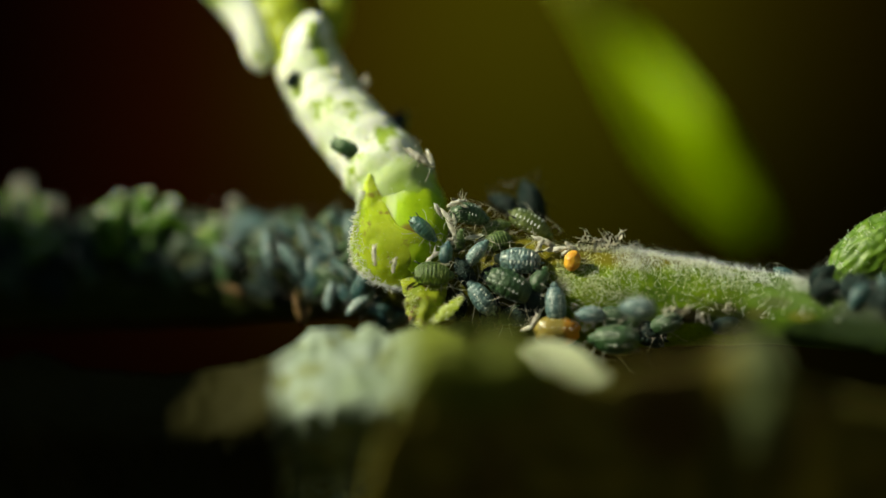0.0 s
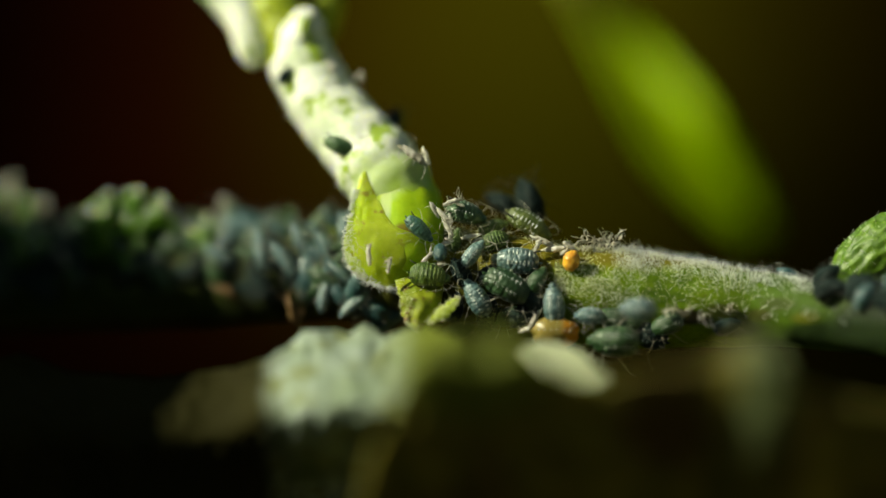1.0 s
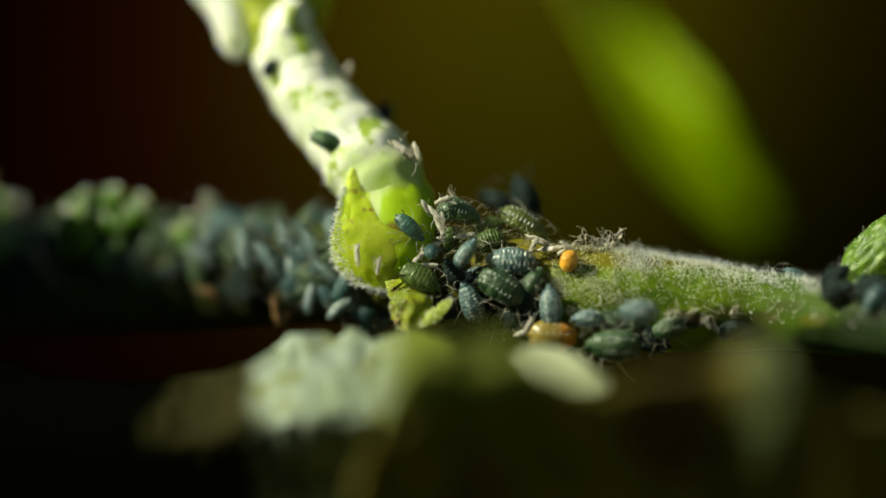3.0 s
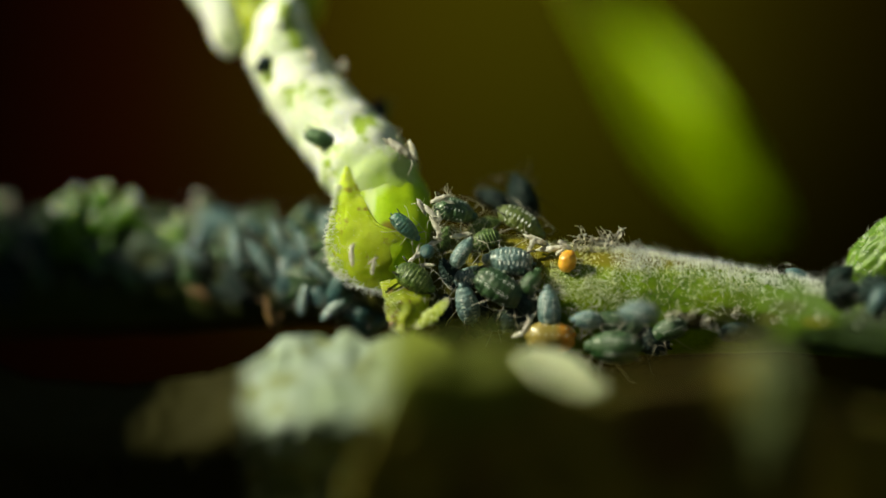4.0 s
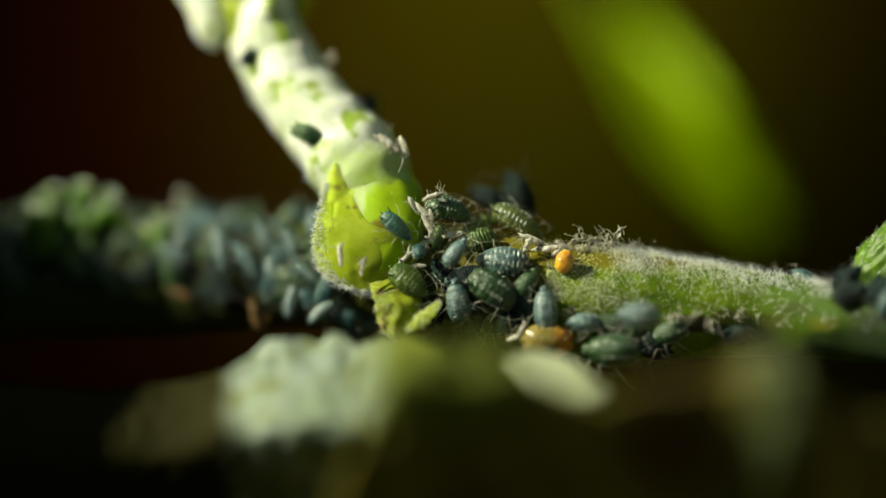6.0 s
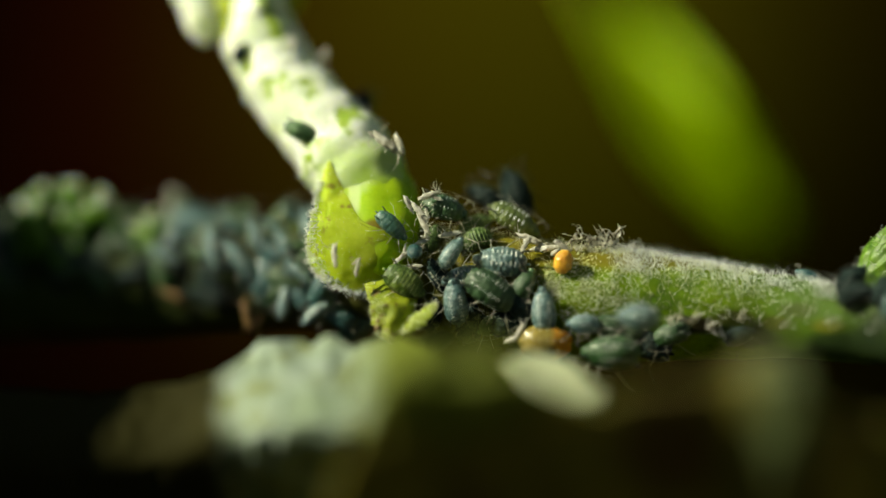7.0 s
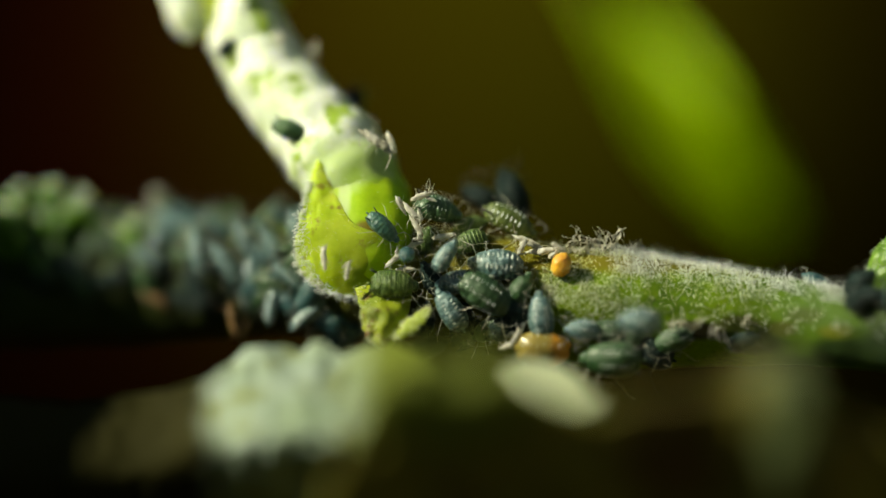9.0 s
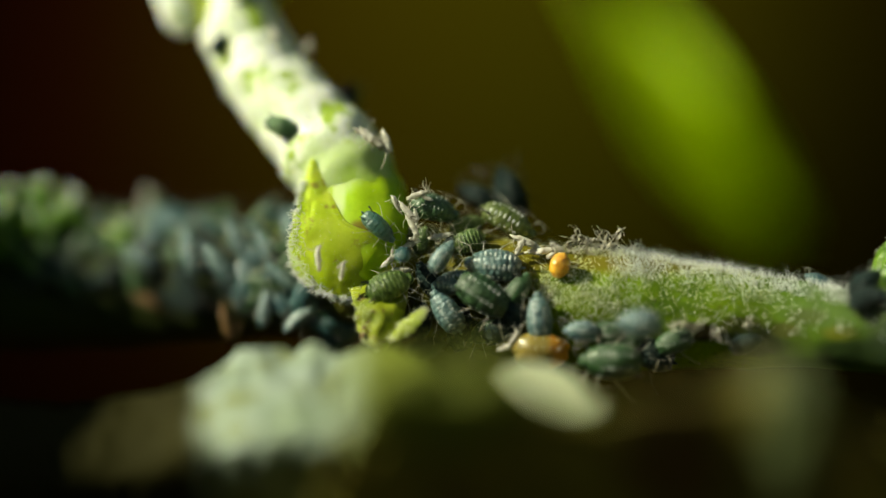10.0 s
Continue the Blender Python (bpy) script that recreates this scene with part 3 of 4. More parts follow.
def leaf_rows(edge, u0, u1, nu, depth, crinkle):
    rows = []
    for v01 in np.linspace(0, 1, 80):
        row = []
        for u in np.linspace(u0, u1, nu):
            e = leaf_edge(u, edge) + 5 * noise.noise(Vector((u * 0.05, 0, 0))) + 3 * noise.noise(Vector((u * 0.16, 4, 0)))
            v = e + (1060 - e) * v01
            rumple = crinkle(u)
            d = depth(u, v, e) + rumple * 0.45 * noise.noise(Vector((u * 0.018, v * 0.018, 5))) + rumple * 0.22 * noise.noise(Vector((u * 0.05, v * 0.05, 8)))
            row.append(at(u, v, d))
        rows.append(row)
    return rows


def veins(rows, lines, mat, root, thick=1.0):
    n = len(rows[0]) - 1
    for a, b in lines:
        ends = [rows[int(4 + k / 13 * 70)][int((a + (b - a) * k / 13) * n)] + Vector((0, -0.05e-3, 0)) for k in range(14)]
        part("vein", mesh("vein", *tube(ends, [thick * (0.16e-3 - 0.08e-3 * k / 13) for k in range(14)], 8)), mat, root)


def build_near_leaf():
    """Its upper flank slopes towards the viewer and catches the sun; below, the blade turns under."""
    def depth(u, v, e):
        lit = ease(u, 380, 590)
        return -3.8 - 4.2 * lit * ease(v, 560, 750) * (1 - 0.9 * ease(v, 710, 890)) - 2.6 * ease(u, 670, 840) + 2.6 * ease(v, 680, 920) - 2.2 * (1 - lit) * ease(v, 640, 800)
    rows = leaf_rows(EDGE, -300, 860, 190, depth, lambda u: 0.35 + 0.65 * ease(u, 400, 540))
    root = new("near_leaf")
    tagged(root, "crinkled grey-green leaf with ragged sunlit edge", "leaf")
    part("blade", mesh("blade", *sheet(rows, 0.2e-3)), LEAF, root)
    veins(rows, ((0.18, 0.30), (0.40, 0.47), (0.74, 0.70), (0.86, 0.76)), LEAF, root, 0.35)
    return root


def build_front_leaf():
    """A second leaf nearer the viewer, leaning over so that the sun only shines through it."""
    def depth(u, v, e):
        ridge = 1.2 * ease(u, 1240, 1370) * (1 - ease(u, 1370, 1500)) * ease(v, 560, 720)
        return -17.0 - ridge + 8.0 * (max(0.0, v - 640) / 400) ** 1.25
    rows = leaf_rows(FRONT_EDGE, 360, 1900, 240, depth, lambda u: 0.7)
    root = new("front_leaf")
    tagged(root, "shaded olive green leaf leaning over before the stem", "leaf")
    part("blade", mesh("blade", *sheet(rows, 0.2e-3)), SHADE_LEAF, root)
    veins(rows, ((0.2, 0.17), (0.8, 0.84)), SHADE_LEAF, root)
    return root


def build_sun_blocker():
    """Unseen blade added beside view, blocking the low sun from the branch's lower side."""
    rows = []
    for a in np.linspace(0, 1, 40):
        row = []
        for b in np.linspace(-1, 1, 60):
            y = b * 0.05 * (1 - 0.2 * a)
            top = 0.0045 + 0.008 * ease(y, -0.0119, -0.0105) + 0.0008 * ease(y, -0.006, -0.001) - 0.003 * ease(y, 0.002, 0.006) + 0.0005 * noise.noise(Vector((y * 300, 2, 0)))
            row.append(Vector((-0.030 - 0.004 * (1 - a) + 0.003 * b * b, y, -0.045 + a * (0.045 + top))))
        rows.append(row)
    root = new("side_leaf")
    tagged(root, "broad dark green blade added out of view to shade the stem's lower side", "leaf")
    part("blade", mesh("blade", *sheet(rows, 0.3e-3)), BUD, root)
    part("midrib", mesh("midrib", *tube([r[30] + Vector((0.0003, 0, 0)) for r in rows], [0.7e-3 - 0.5e-3 * i / 39 for i in range(40)], 10)), STEM, root)
    return root


def build_pale_leaflet():
    """A small bright leaf lying under the branch, tilted to the sun."""
    rows = []
    for a in np.linspace(-1, 1, 30):
        half = math.sqrt(max(0.02, 1 - abs(a) ** 2.6))
        row = []
        for b in np.linspace(-1, 1, 15):
            row.append(at(1002 + 66 * a + 12 * b, 645 + 33 * b * half + 15 * a, -7.5 - 1.9 * b * half - 0.4 * a + 0.15 * noise.noise(Vector((a * 3, b * 3, 0)))))
        rows.append(row)
    root = new("leaflet")
    tagged(root, "small pale green leaf lying sunlit under the stem", "leaf")
    part("blade", mesh("blade", *sheet(rows, 0.15e-3)), PALE_LEAF, root)
    return root


# ---- far leaf and glowing backdrop behind ----
def build_far_leaf():
    rows = []
    c0, c1 = Vector((1062, 20, 0)), Vector((1344, 402, 0))
    d = (c1 - c0).normalized()
    s = Vector((-d.y, d.x, 0))
    for a in np.linspace(-0.16, 1.0, 40):
        half = 42 * max(0.02, math.sin(math.pi * ((a + 0.16) / 1.16) ** 1.35)) ** 0.9
        row = []
        for b in np.linspace(-1, 1, 13):
            p = c0 + (c1 - c0) * a + s * half * b
            row.append(at(p.x, p.y, 28 + 3 * a + (0.5 + 4.5 * math.exp(-((a - 0.62) / 0.3) ** 2)) * b + 0.5 * abs(b)))
        rows.append(row)
    root = new("far_leaf")
    tagged(root, "long bright green leaf far behind the stem", "leaf")
    part("blade", mesh("blade", *sheet(rows, 0.4e-3)), FAR_LEAF, root)
    part("midrib", mesh("midrib", *tube([r[6] + Vector((-0.2e-3, -0.2e-3, 0)) for r in rows], [0.5e-3 - 0.4e-3 * i / 39 for i in range(40)], 8)), FAR_RIB, root)
    return root


def build_backdrop():
    # Emission ramps paint the background's light, with vignette-dark ends, in place of lit garden.
    m = bpy.data.materials.new("garden_glow")
    m.use_nodes = True
    n, l = m.node_tree.nodes, m.node_tree.links
    n.remove(n["Principled BSDF"])
    tc = n.new("ShaderNodeTexCoord")
    sep = n.new("ShaderNodeSeparateXYZ")
    l.new(tc.outputs["Object"], sep.inputs[0])
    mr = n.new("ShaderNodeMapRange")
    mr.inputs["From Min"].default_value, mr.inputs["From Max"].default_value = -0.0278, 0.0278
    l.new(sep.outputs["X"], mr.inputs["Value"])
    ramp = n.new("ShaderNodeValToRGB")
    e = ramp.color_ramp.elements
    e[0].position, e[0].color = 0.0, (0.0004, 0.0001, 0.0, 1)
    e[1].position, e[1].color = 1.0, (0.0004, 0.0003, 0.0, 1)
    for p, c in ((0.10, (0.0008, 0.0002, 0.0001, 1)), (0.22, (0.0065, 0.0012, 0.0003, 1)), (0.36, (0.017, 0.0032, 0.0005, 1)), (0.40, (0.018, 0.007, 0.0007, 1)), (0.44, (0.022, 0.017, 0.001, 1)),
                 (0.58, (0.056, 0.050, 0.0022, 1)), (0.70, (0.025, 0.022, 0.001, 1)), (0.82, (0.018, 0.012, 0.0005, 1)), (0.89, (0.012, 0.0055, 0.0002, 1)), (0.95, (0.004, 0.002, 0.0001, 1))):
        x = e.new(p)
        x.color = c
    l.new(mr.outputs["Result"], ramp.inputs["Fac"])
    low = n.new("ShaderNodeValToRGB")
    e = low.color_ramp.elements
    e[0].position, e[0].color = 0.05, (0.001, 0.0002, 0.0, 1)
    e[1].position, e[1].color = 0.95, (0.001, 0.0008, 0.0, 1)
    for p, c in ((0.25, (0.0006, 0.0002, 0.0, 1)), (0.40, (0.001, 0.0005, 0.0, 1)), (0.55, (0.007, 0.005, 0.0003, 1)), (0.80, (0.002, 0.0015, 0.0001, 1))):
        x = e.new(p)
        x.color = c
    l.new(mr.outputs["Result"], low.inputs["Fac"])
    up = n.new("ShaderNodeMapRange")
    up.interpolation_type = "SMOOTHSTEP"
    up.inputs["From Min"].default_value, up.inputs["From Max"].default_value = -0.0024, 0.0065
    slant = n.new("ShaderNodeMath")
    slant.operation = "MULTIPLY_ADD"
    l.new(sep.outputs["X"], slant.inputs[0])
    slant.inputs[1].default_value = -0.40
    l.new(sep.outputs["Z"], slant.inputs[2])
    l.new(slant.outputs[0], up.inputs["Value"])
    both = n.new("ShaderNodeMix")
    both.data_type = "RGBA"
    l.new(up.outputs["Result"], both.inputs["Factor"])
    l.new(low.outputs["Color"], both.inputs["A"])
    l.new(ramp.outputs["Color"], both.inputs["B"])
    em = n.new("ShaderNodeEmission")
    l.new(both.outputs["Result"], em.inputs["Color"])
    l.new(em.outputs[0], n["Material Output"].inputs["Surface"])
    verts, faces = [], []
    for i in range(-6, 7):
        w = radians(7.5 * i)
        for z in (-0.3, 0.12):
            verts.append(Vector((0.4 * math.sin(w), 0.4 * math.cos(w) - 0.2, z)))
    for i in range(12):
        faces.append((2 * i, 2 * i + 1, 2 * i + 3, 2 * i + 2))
    tagged(part("backdrop", mesh("backdrop", verts, faces), m), "glowing backdrop painted as dim brown and olive garden distance", "backdrop", kind="structure")
    # Unseen ring added to block low sky and bounce olive fill.
    verts, faces = [], []
    ring = ((0.40, -0.3), (0.40, -0.2), (0.40, -0.1), (0.40, 0.0), (0.41, 0.07), (0.44, 0.115), (0.56, 0.13), (0.72, 0.06), (0.9, -0.08), (1.1, -0.2), (1.3, -0.31))
    for i in range(96):
        w = radians(3.75 * i)
        for k, (r, z) in enumerate(ring):
            wild = min(1.0, k / 5) * (0 if k == 10 else 1)
            r += 0.015 + 0.012 * noise.noise(Vector((math.cos(w) * 9, math.sin(w) * 9, k * 1.1))) + 0.05 * wild * noise.noise(Vector((math.cos(w) * 4, math.sin(w) * 4, k)))
            verts.append(Vector((r * math.sin(w), r * math.cos(w) - 0.2, z + (0.02 * noise.noise(Vector((math.cos(w) * 7, math.sin(w) * 7, k * 0.8))) if 4 < k < 10 else 0))))
    n = len(ring)
    for i in range(96):
        for k in range(n - 1):
            a, b = i * n + k, (i + 1) % 96 * n + k
            faces.append((a, a + 1, b + 1, b))
    tagged(part("backdrop", mesh("backdrop", verts, faces), FILL_MOUND), "low olive green mound added unseen all around to block sky and bounce fill", "backdrop", kind="structure")
    g = 400.0
    tagged(part("ground", mesh("ground", [(-g, -g, -0.3), (g, -g, -0.3), (g, g, -0.3), (-g, g, -0.3)], [(0, 1, 2, 3)], False), SOIL),
           "dark garden soil far below the plant", "ground", kind="structure")


# ---- aphids ----
def profile(s):
    """Half width of a body of length 1 at s from tail (0) to head (1)."""
    x = min(1.0, s / 0.97)
    return 0.272 * max(0.0, 1 - abs(2 * x - 0.92) ** 2.9) ** 0.55 if abs(2 * x - 0.92) < 1 else 0.0


def aphid_template(kind):
    skin, label, limb, spots = KINDS[kind]
    root = new("aphid")
    tagged(root, label, "aphid", "aphid colony")
    verts, faces, rings, sides = [], [], 44, 26
    for i in range(rings + 1):
        s = i / rings
        w = profile(s * 0.86) * (1 - 0.16 * ease(s, 0.4, 1.0)) + 0.004
        seg = 1 + (0.05 * abs(math.sin(s * math.pi * 8)) ** 0.5 if 0.08 < s < 0.95 else 0)
        if s == 1:
            w *= 0.6
        for k in range(sides):
            a = 2 * math.pi * k / sides
            y, z = math.cos(a) * w * seg, math.sin(a) * w * seg * (0.86 if math.sin(a) > 0 else 0.62)
            verts.append(Vector((-0.5 + 0.86 * s, y, z + 0.05 * math.sin(math.pi * s))))
    for i in range(rings):
        for k in range(sides):
            j = (k + 1) % sides
            faces.append((i * sides + k, (i + 1) * sides + k, (i + 1) * sides + j, i * sides + j))
    faces += [tuple(range(sides)), tuple(range((rings + 1) * sides - 1, rings * sides - 1, -1))]
    part("body", mesh("body", verts, faces), skin, root)
    part("head", mesh("head", *ovoid((0.375, 0, 0.015), ((0.1, 0, -0.01), (0, 0.115, 0), (0, 0, 0.085)), 12, 16)), skin, root)
    for sy in (1, -1):
        part("eye", mesh("eye", *ovoid((0.41, 0.085 * sy, 0.03), ((0.024, 0, 0), (0, 0.02, 0), (0, 0, 0.024)), 6, 8)), EYE, root, "dark eye")
        line = smooth_line([(0.46, 0.05 * sy, 0.04), (0.56, 0.13 * sy, 0.10), (0.47, 0.27 * sy, 0.13), (0.20, 0.36 * sy, 0.10), (-0.10, 0.40 * sy, 0.06)], 4)
        part("antenna", mesh("antenna", *tube(line, [0.006 - 0.0035 * i / (len(line) - 1) for i in range(len(line))], 5)), limb, root, "thin pale antenna")
        line = [(-0.33, 0.15 * sy, 0.12), (-0.42, 0.19 * sy, 0.18), (-0.52, 0.21 * sy, 0.22)]
        part("siphuncle", mesh("siphuncle", *tube(line, [0.026, 0.02, 0.018], 7)), DARK_LIMB, root, "dark tail tube")
        for hx, reach, back in ((0.30, 0.42, 0.30), (0.16, 0.46, 0.02), (0.02, 0.56, -0.42)):
            hip, knee, ankle, foot = (Vector(p) for p in ((hx, 0.13 * sy, -0.08), (hx + back * 0.35, 0.31 * sy, 0.08), (hx + back * 0.85, reach * sy, -0.10), (hx + back * 1.1, (reach + 0.05) * sy, -0.2)))
            line = [hip, hip.lerp(knee, 0.55) + Vector((0, 0, 0.012)), knee.lerp(hip, 0.05), knee, knee.lerp(ankle, 0.05), knee.lerp(ankle, 0.6), ankle, foot]
            m = len(line) - 1
            part("leg", mesh("leg", *tube(line, [0.013 - 0.008 * i / m for i in range(m + 1)], 5)), limb, root, "thin jointed leg")
    part("tail", mesh("tail", *ovoid((-0.52, 0, 0.03), ((-0.06, 0, 0.01), (0, 0.03, 0), (0, 0, 0.025)), 6, 8)), skin, root)
    if spots:
        pieces, dash = [], random.Random(len(kind))
        rows = ((0.44, 7, 0.14, 0.72), (-0.44, 7, 0.14, 0.72), (1.22, 6, 0.2, 0.74), (-1.22, 6, 0.2, 0.74))[:2 if kind == "waxy" else 4]
        if spots < 0:
            rows = ((0.34, 8, 0.14, 0.86), (-0.34, 8, 0.14, 0.86), (1.15, 7, 0.18, 0.8), (-1.15, 7, 0.18, 0.8))
        for row, n0, s0, s1 in rows:
            for i in range(n0):
                s = s0 + (s1 - s0) * i / (n0 - 1)
                w = profile(s * 0.86) * (1.03 if spots > 0 else 1.06)
                y, z = math.sin(row) * w, math.cos(row) * w * 0.86 + 0.05 * math.sin(math.pi * s)
                out = Vector((0, math.sin(row), math.cos(row) * 1.1)).normalized()
                side = Vector((0, out.z, -out.y))
                pieces.append(ovoid((-0.5 + 0.86 * s, y, z), (side * abs(spots) * dash.uniform(0.7, 1.4) * (1 if abs(row) < 1 else 0.5), Vector(((0.0095 if kind == "green" else 0.0145) * dash.uniform(0.7, 1.3) if spots > 0 else 0.010, 0, 0)), out * (0.010 if spots > 0 else 0.014)), 5, 6))
        tagged(part("wax_bloom", mesh("wax_bloom", *join(pieces)), WAX if spots > 0 else BAND, root, "rows of white wax spots" if spots > 0 else "pale cross bands"), kind="stuff")
    return root


KINDS = {
    "waxy": (WAXY, "blue-grey waxy aphid with pale wax spots", LIMB, 0.04),
    "spotted": (WAXY, "plump blue-grey aphid with two rows of white spots", LIMB, 0.06),
    "green": (GREEN, "plump dark green aphid with rows of white spots", LIMB, 0.03),
    "olive": (OLIVE, "olive green aphid with faint pale bands", LIMB, -0.11),
    "yellow": (YELLOW, "yellow-green aphid with white dashes on its back", LIMB, 0.05),
    "dark": (DARK, "blackish aphid clinging to the plant", DARK_LIMB, 0.0),
    "far_dull": (DULL, "dull blue-green aphid in the crowd on the stem", DARK_LIMB, 0.0),
    "far_green": (GREEN, "dark green aphid in the crowd on the stem", DARK_LIMB, 0.0),
    "plain": (DULL, "small dull blue-grey aphid on the stem", LIMB, 0.0),
}
FIRST = {}


def shed_skin(u, v, d, size, heading, seed, mat=None, label="crumpled pale skin shed by an aphid", wisp=False):
    """An empty skin: a shrivelled husk, or torn curling strips, with a few bent legs."""
    rng = random.Random(seed)
    c, k, a = at(u, v, d), size * UNIT, radians(heading)
    ax = Vector((math.cos(a), rng.uniform(-0.3, 0.3), math.sin(a)))
    ay = Vector((-math.sin(a), rng.uniform(-0.3, 0.3), math.cos(a)))
    root = new("shed_skin")
    tagged(root, label, "shed skin", "shed skins")
    az = ax.cross(ay).normalized()
    if wisp:
        for q in range(3):
            o = c + (ax * rng.uniform(-0.3, 0.3) + ay * rng.uniform(-0.12, 0.12)) * k
            turn = ax * rng.uniform(0.5, 1) + ay * rng.uniform(-0.7, 0.7)
            rows, spin = [], rng.uniform(0, 6)
            for i in range(14):
                t = i / 13 - 0.5
                w = k * 0.07 * (1 - abs(2 * t) ** 3 * 0.85) * (1 + 0.6 * noise.noise(Vector((t * 6, seed * 1.7, q))))
                x = spin + 2.6 * t + 0.8 * noise.noise(Vector((t * 3, seed, q)))
                mid = o + turn * k * 0.8 * t + (ay * noise.noise(Vector((t * 3, seed, q))) + Vector((0, 1, 0)) * noise.noise(Vector((t * 3, q, seed)))) * k * 0.3
                across = ay * math.cos(x) + Vector((0, -1, 0)) * math.sin(x)
                fold = ay * math.sin(x) + Vector((0, 1, 0)) * math.cos(x)
                rows.append([mid + across * w * y + fold * w * (0.7 * y * y + 0.35 * noise.noise(Vector((t * 10, y * 3, seed + q)))) for y in np.linspace(-1, 1, 7)])
            part("husk", mesh("husk", *sheet(rows, 0.008e-3)), mat or SKIN, root)
    else:
        part("husk", mesh("husk", *ovoid(c, (ax * k * 0.46, ay * k * 0.115, az * k * 0.09), 22, 18, 0.6, seed * 1.3, 2.6)), mat or SKIN, root)
        o = c + ax * k * 0.3 + ay * k * rng.uniform(-0.25, 0.25)
        part("flap", mesh("flap", *ovoid(o, ((ax + ay * rng.uniform(-1, 1)) * k * 0.22, ay * k * 0.1, az * k * 0.05), 14, 12, 0.7, seed * 2.1, 2.2)), mat or SKIN, root)
    for q in range(7):
        p = c + ax * k * rng.uniform(-0.5, 0.5) + ay * k * rng.uniform(-0.12, 0.12)
        o = (ay * rng.choice((-1, 1, 1)) + ax * rng.uniform(-0.9, 0.9) + Vector((0, rng.uniform(-0.8, 0.2), 0))).normalized()
        e = o + Vector((rng.uniform(-1, 1), rng.uniform(-1, 1), rng.uniform(-1, 1))) * 1.1
        reach = rng.uniform(0.1, 0.32)
        line = smooth_line([p, p + o * k * reach, p + o * k * reach * 1.2 + e.normalized() * k * reach * 0.8], 4)
        n = len(line) - 1
        part("leg", mesh("leg", *tube(line, [k * 0.014 * (1 - 0.6 * i / n) for i in range(n + 1)], 5)), mat or SKIN, root)
    return root


def mummy(u, v, d, length, width, heading, mat, label, tip=None):
    """A swollen, glossy aphid husk."""
    c, a = at(u, v, d), radians(heading)
    ax, ay = Vector((math.cos(a), 0, math.sin(a))), Vector((-math.sin(a), 0, math.cos(a)))
    root = new("aphid_mummy")
    tagged(root, label, "aphid mummy")
    part("shell", mesh("shell", *ovoid(c, (ax * length * UNIT * 0.5, ay * width * UNIT * 0.5, Vector((0, 1, 0)) * width * UNIT * 0.45), 26, 28, 0.12, u * 0.1, 2.4)), mat, root)
    if tip:
        part("tail_end", mesh("tail_end", *ovoid(c + ax * length * UNIT * 0.24, (ax * length * UNIT * 0.27, ay * width * UNIT * 0.47, Vector((0, 1, 0)) * width * UNIT * 0.47), 18, 22, 0.05, 3.0, 2.0)), tip, root, "orange swollen end")
    if not tip and width > 30:
        dots = []
        for row in (0.15, 0.75):
            for i in range(6):
                t = -0.36 + 0.13 * i
                r = 0.5 * math.sqrt(1 - (2 * t) ** 2) * width * UNIT
                o = Vector((0, -math.cos(row), math.sin(row)))
                dots.append(ovoid(c + ax * t * length * UNIT + Vector((0, o.y * r * 0.92, o.z * r * 1.02)), (ax * 0.014e-3, Vector((0, 0, 1)) * 0.04e-3, o * 0.02e-3), 5, 6))
        tagged(part("wax_bloom", mesh("wax_bloom", *join(dots)), WAX, root, "faint white wax spots"), kind="stuff")
    for i in range(4):
        p = c + ax * length * UNIT * (-0.3 + 0.18 * i) - ay * width * UNIT * 0.3
        line = smooth_line([p, p - ay * width * UNIT * 0.35 + Vector((0, -0.2e-3, 0)), p - ay * width * UNIT * 0.6 + ax * 8 * UNIT], 4)
        part("leg", mesh("leg", *tube(line, [0.02e-3 - 0.0012e-3 * q for q in range(len(line))], 5)), LIMB, root)
    return root


def aphid_pose(u, v, d, heading, lean=25.0, nose=0.0):
    """heading: degrees anticlockwise from the right, as the viewer sees it; lean: how far its back turns up from the viewer; nose: how far the head comes nearer."""
    a, e, b = radians(heading), radians(nose), radians(lean)
    h = Vector((math.cos(a) * math.cos(e), -math.sin(e), math.sin(a) * math.cos(e)))
    n = Vector((0, -math.cos(b), math.sin(b)))
    n = (n - h * n.dot(h)).normalized()
    y = n.cross(h)
    m = Matrix((h, y, n)).transposed().to_4x4()
    return Matrix.Translation(at(u, v, d)) @ m


def aphid(kind, u, v, d, heading, size, lean=25.0, nose=0.0, wide=1.0):
    m = aphid_pose(u, v, d, heading, lean, nose)
    L = size * UNIT
    if kind not in FIRST:
        ob = FIRST[kind] = aphid_template(kind)
        ob.matrix_world = m
        ob.scale = (L, L * wide, L * wide)
        return ob
    ob = copy_thing(FIRST[kind], m)
    ob.scale = (L, L * wide, L * wide)
    return ob


build_branch()
build_shoot()
build_near_leaf()
build_front_leaf()
build_sun_blocker()
build_pale_leaflet()
build_far_leaf()
build_backdrop()

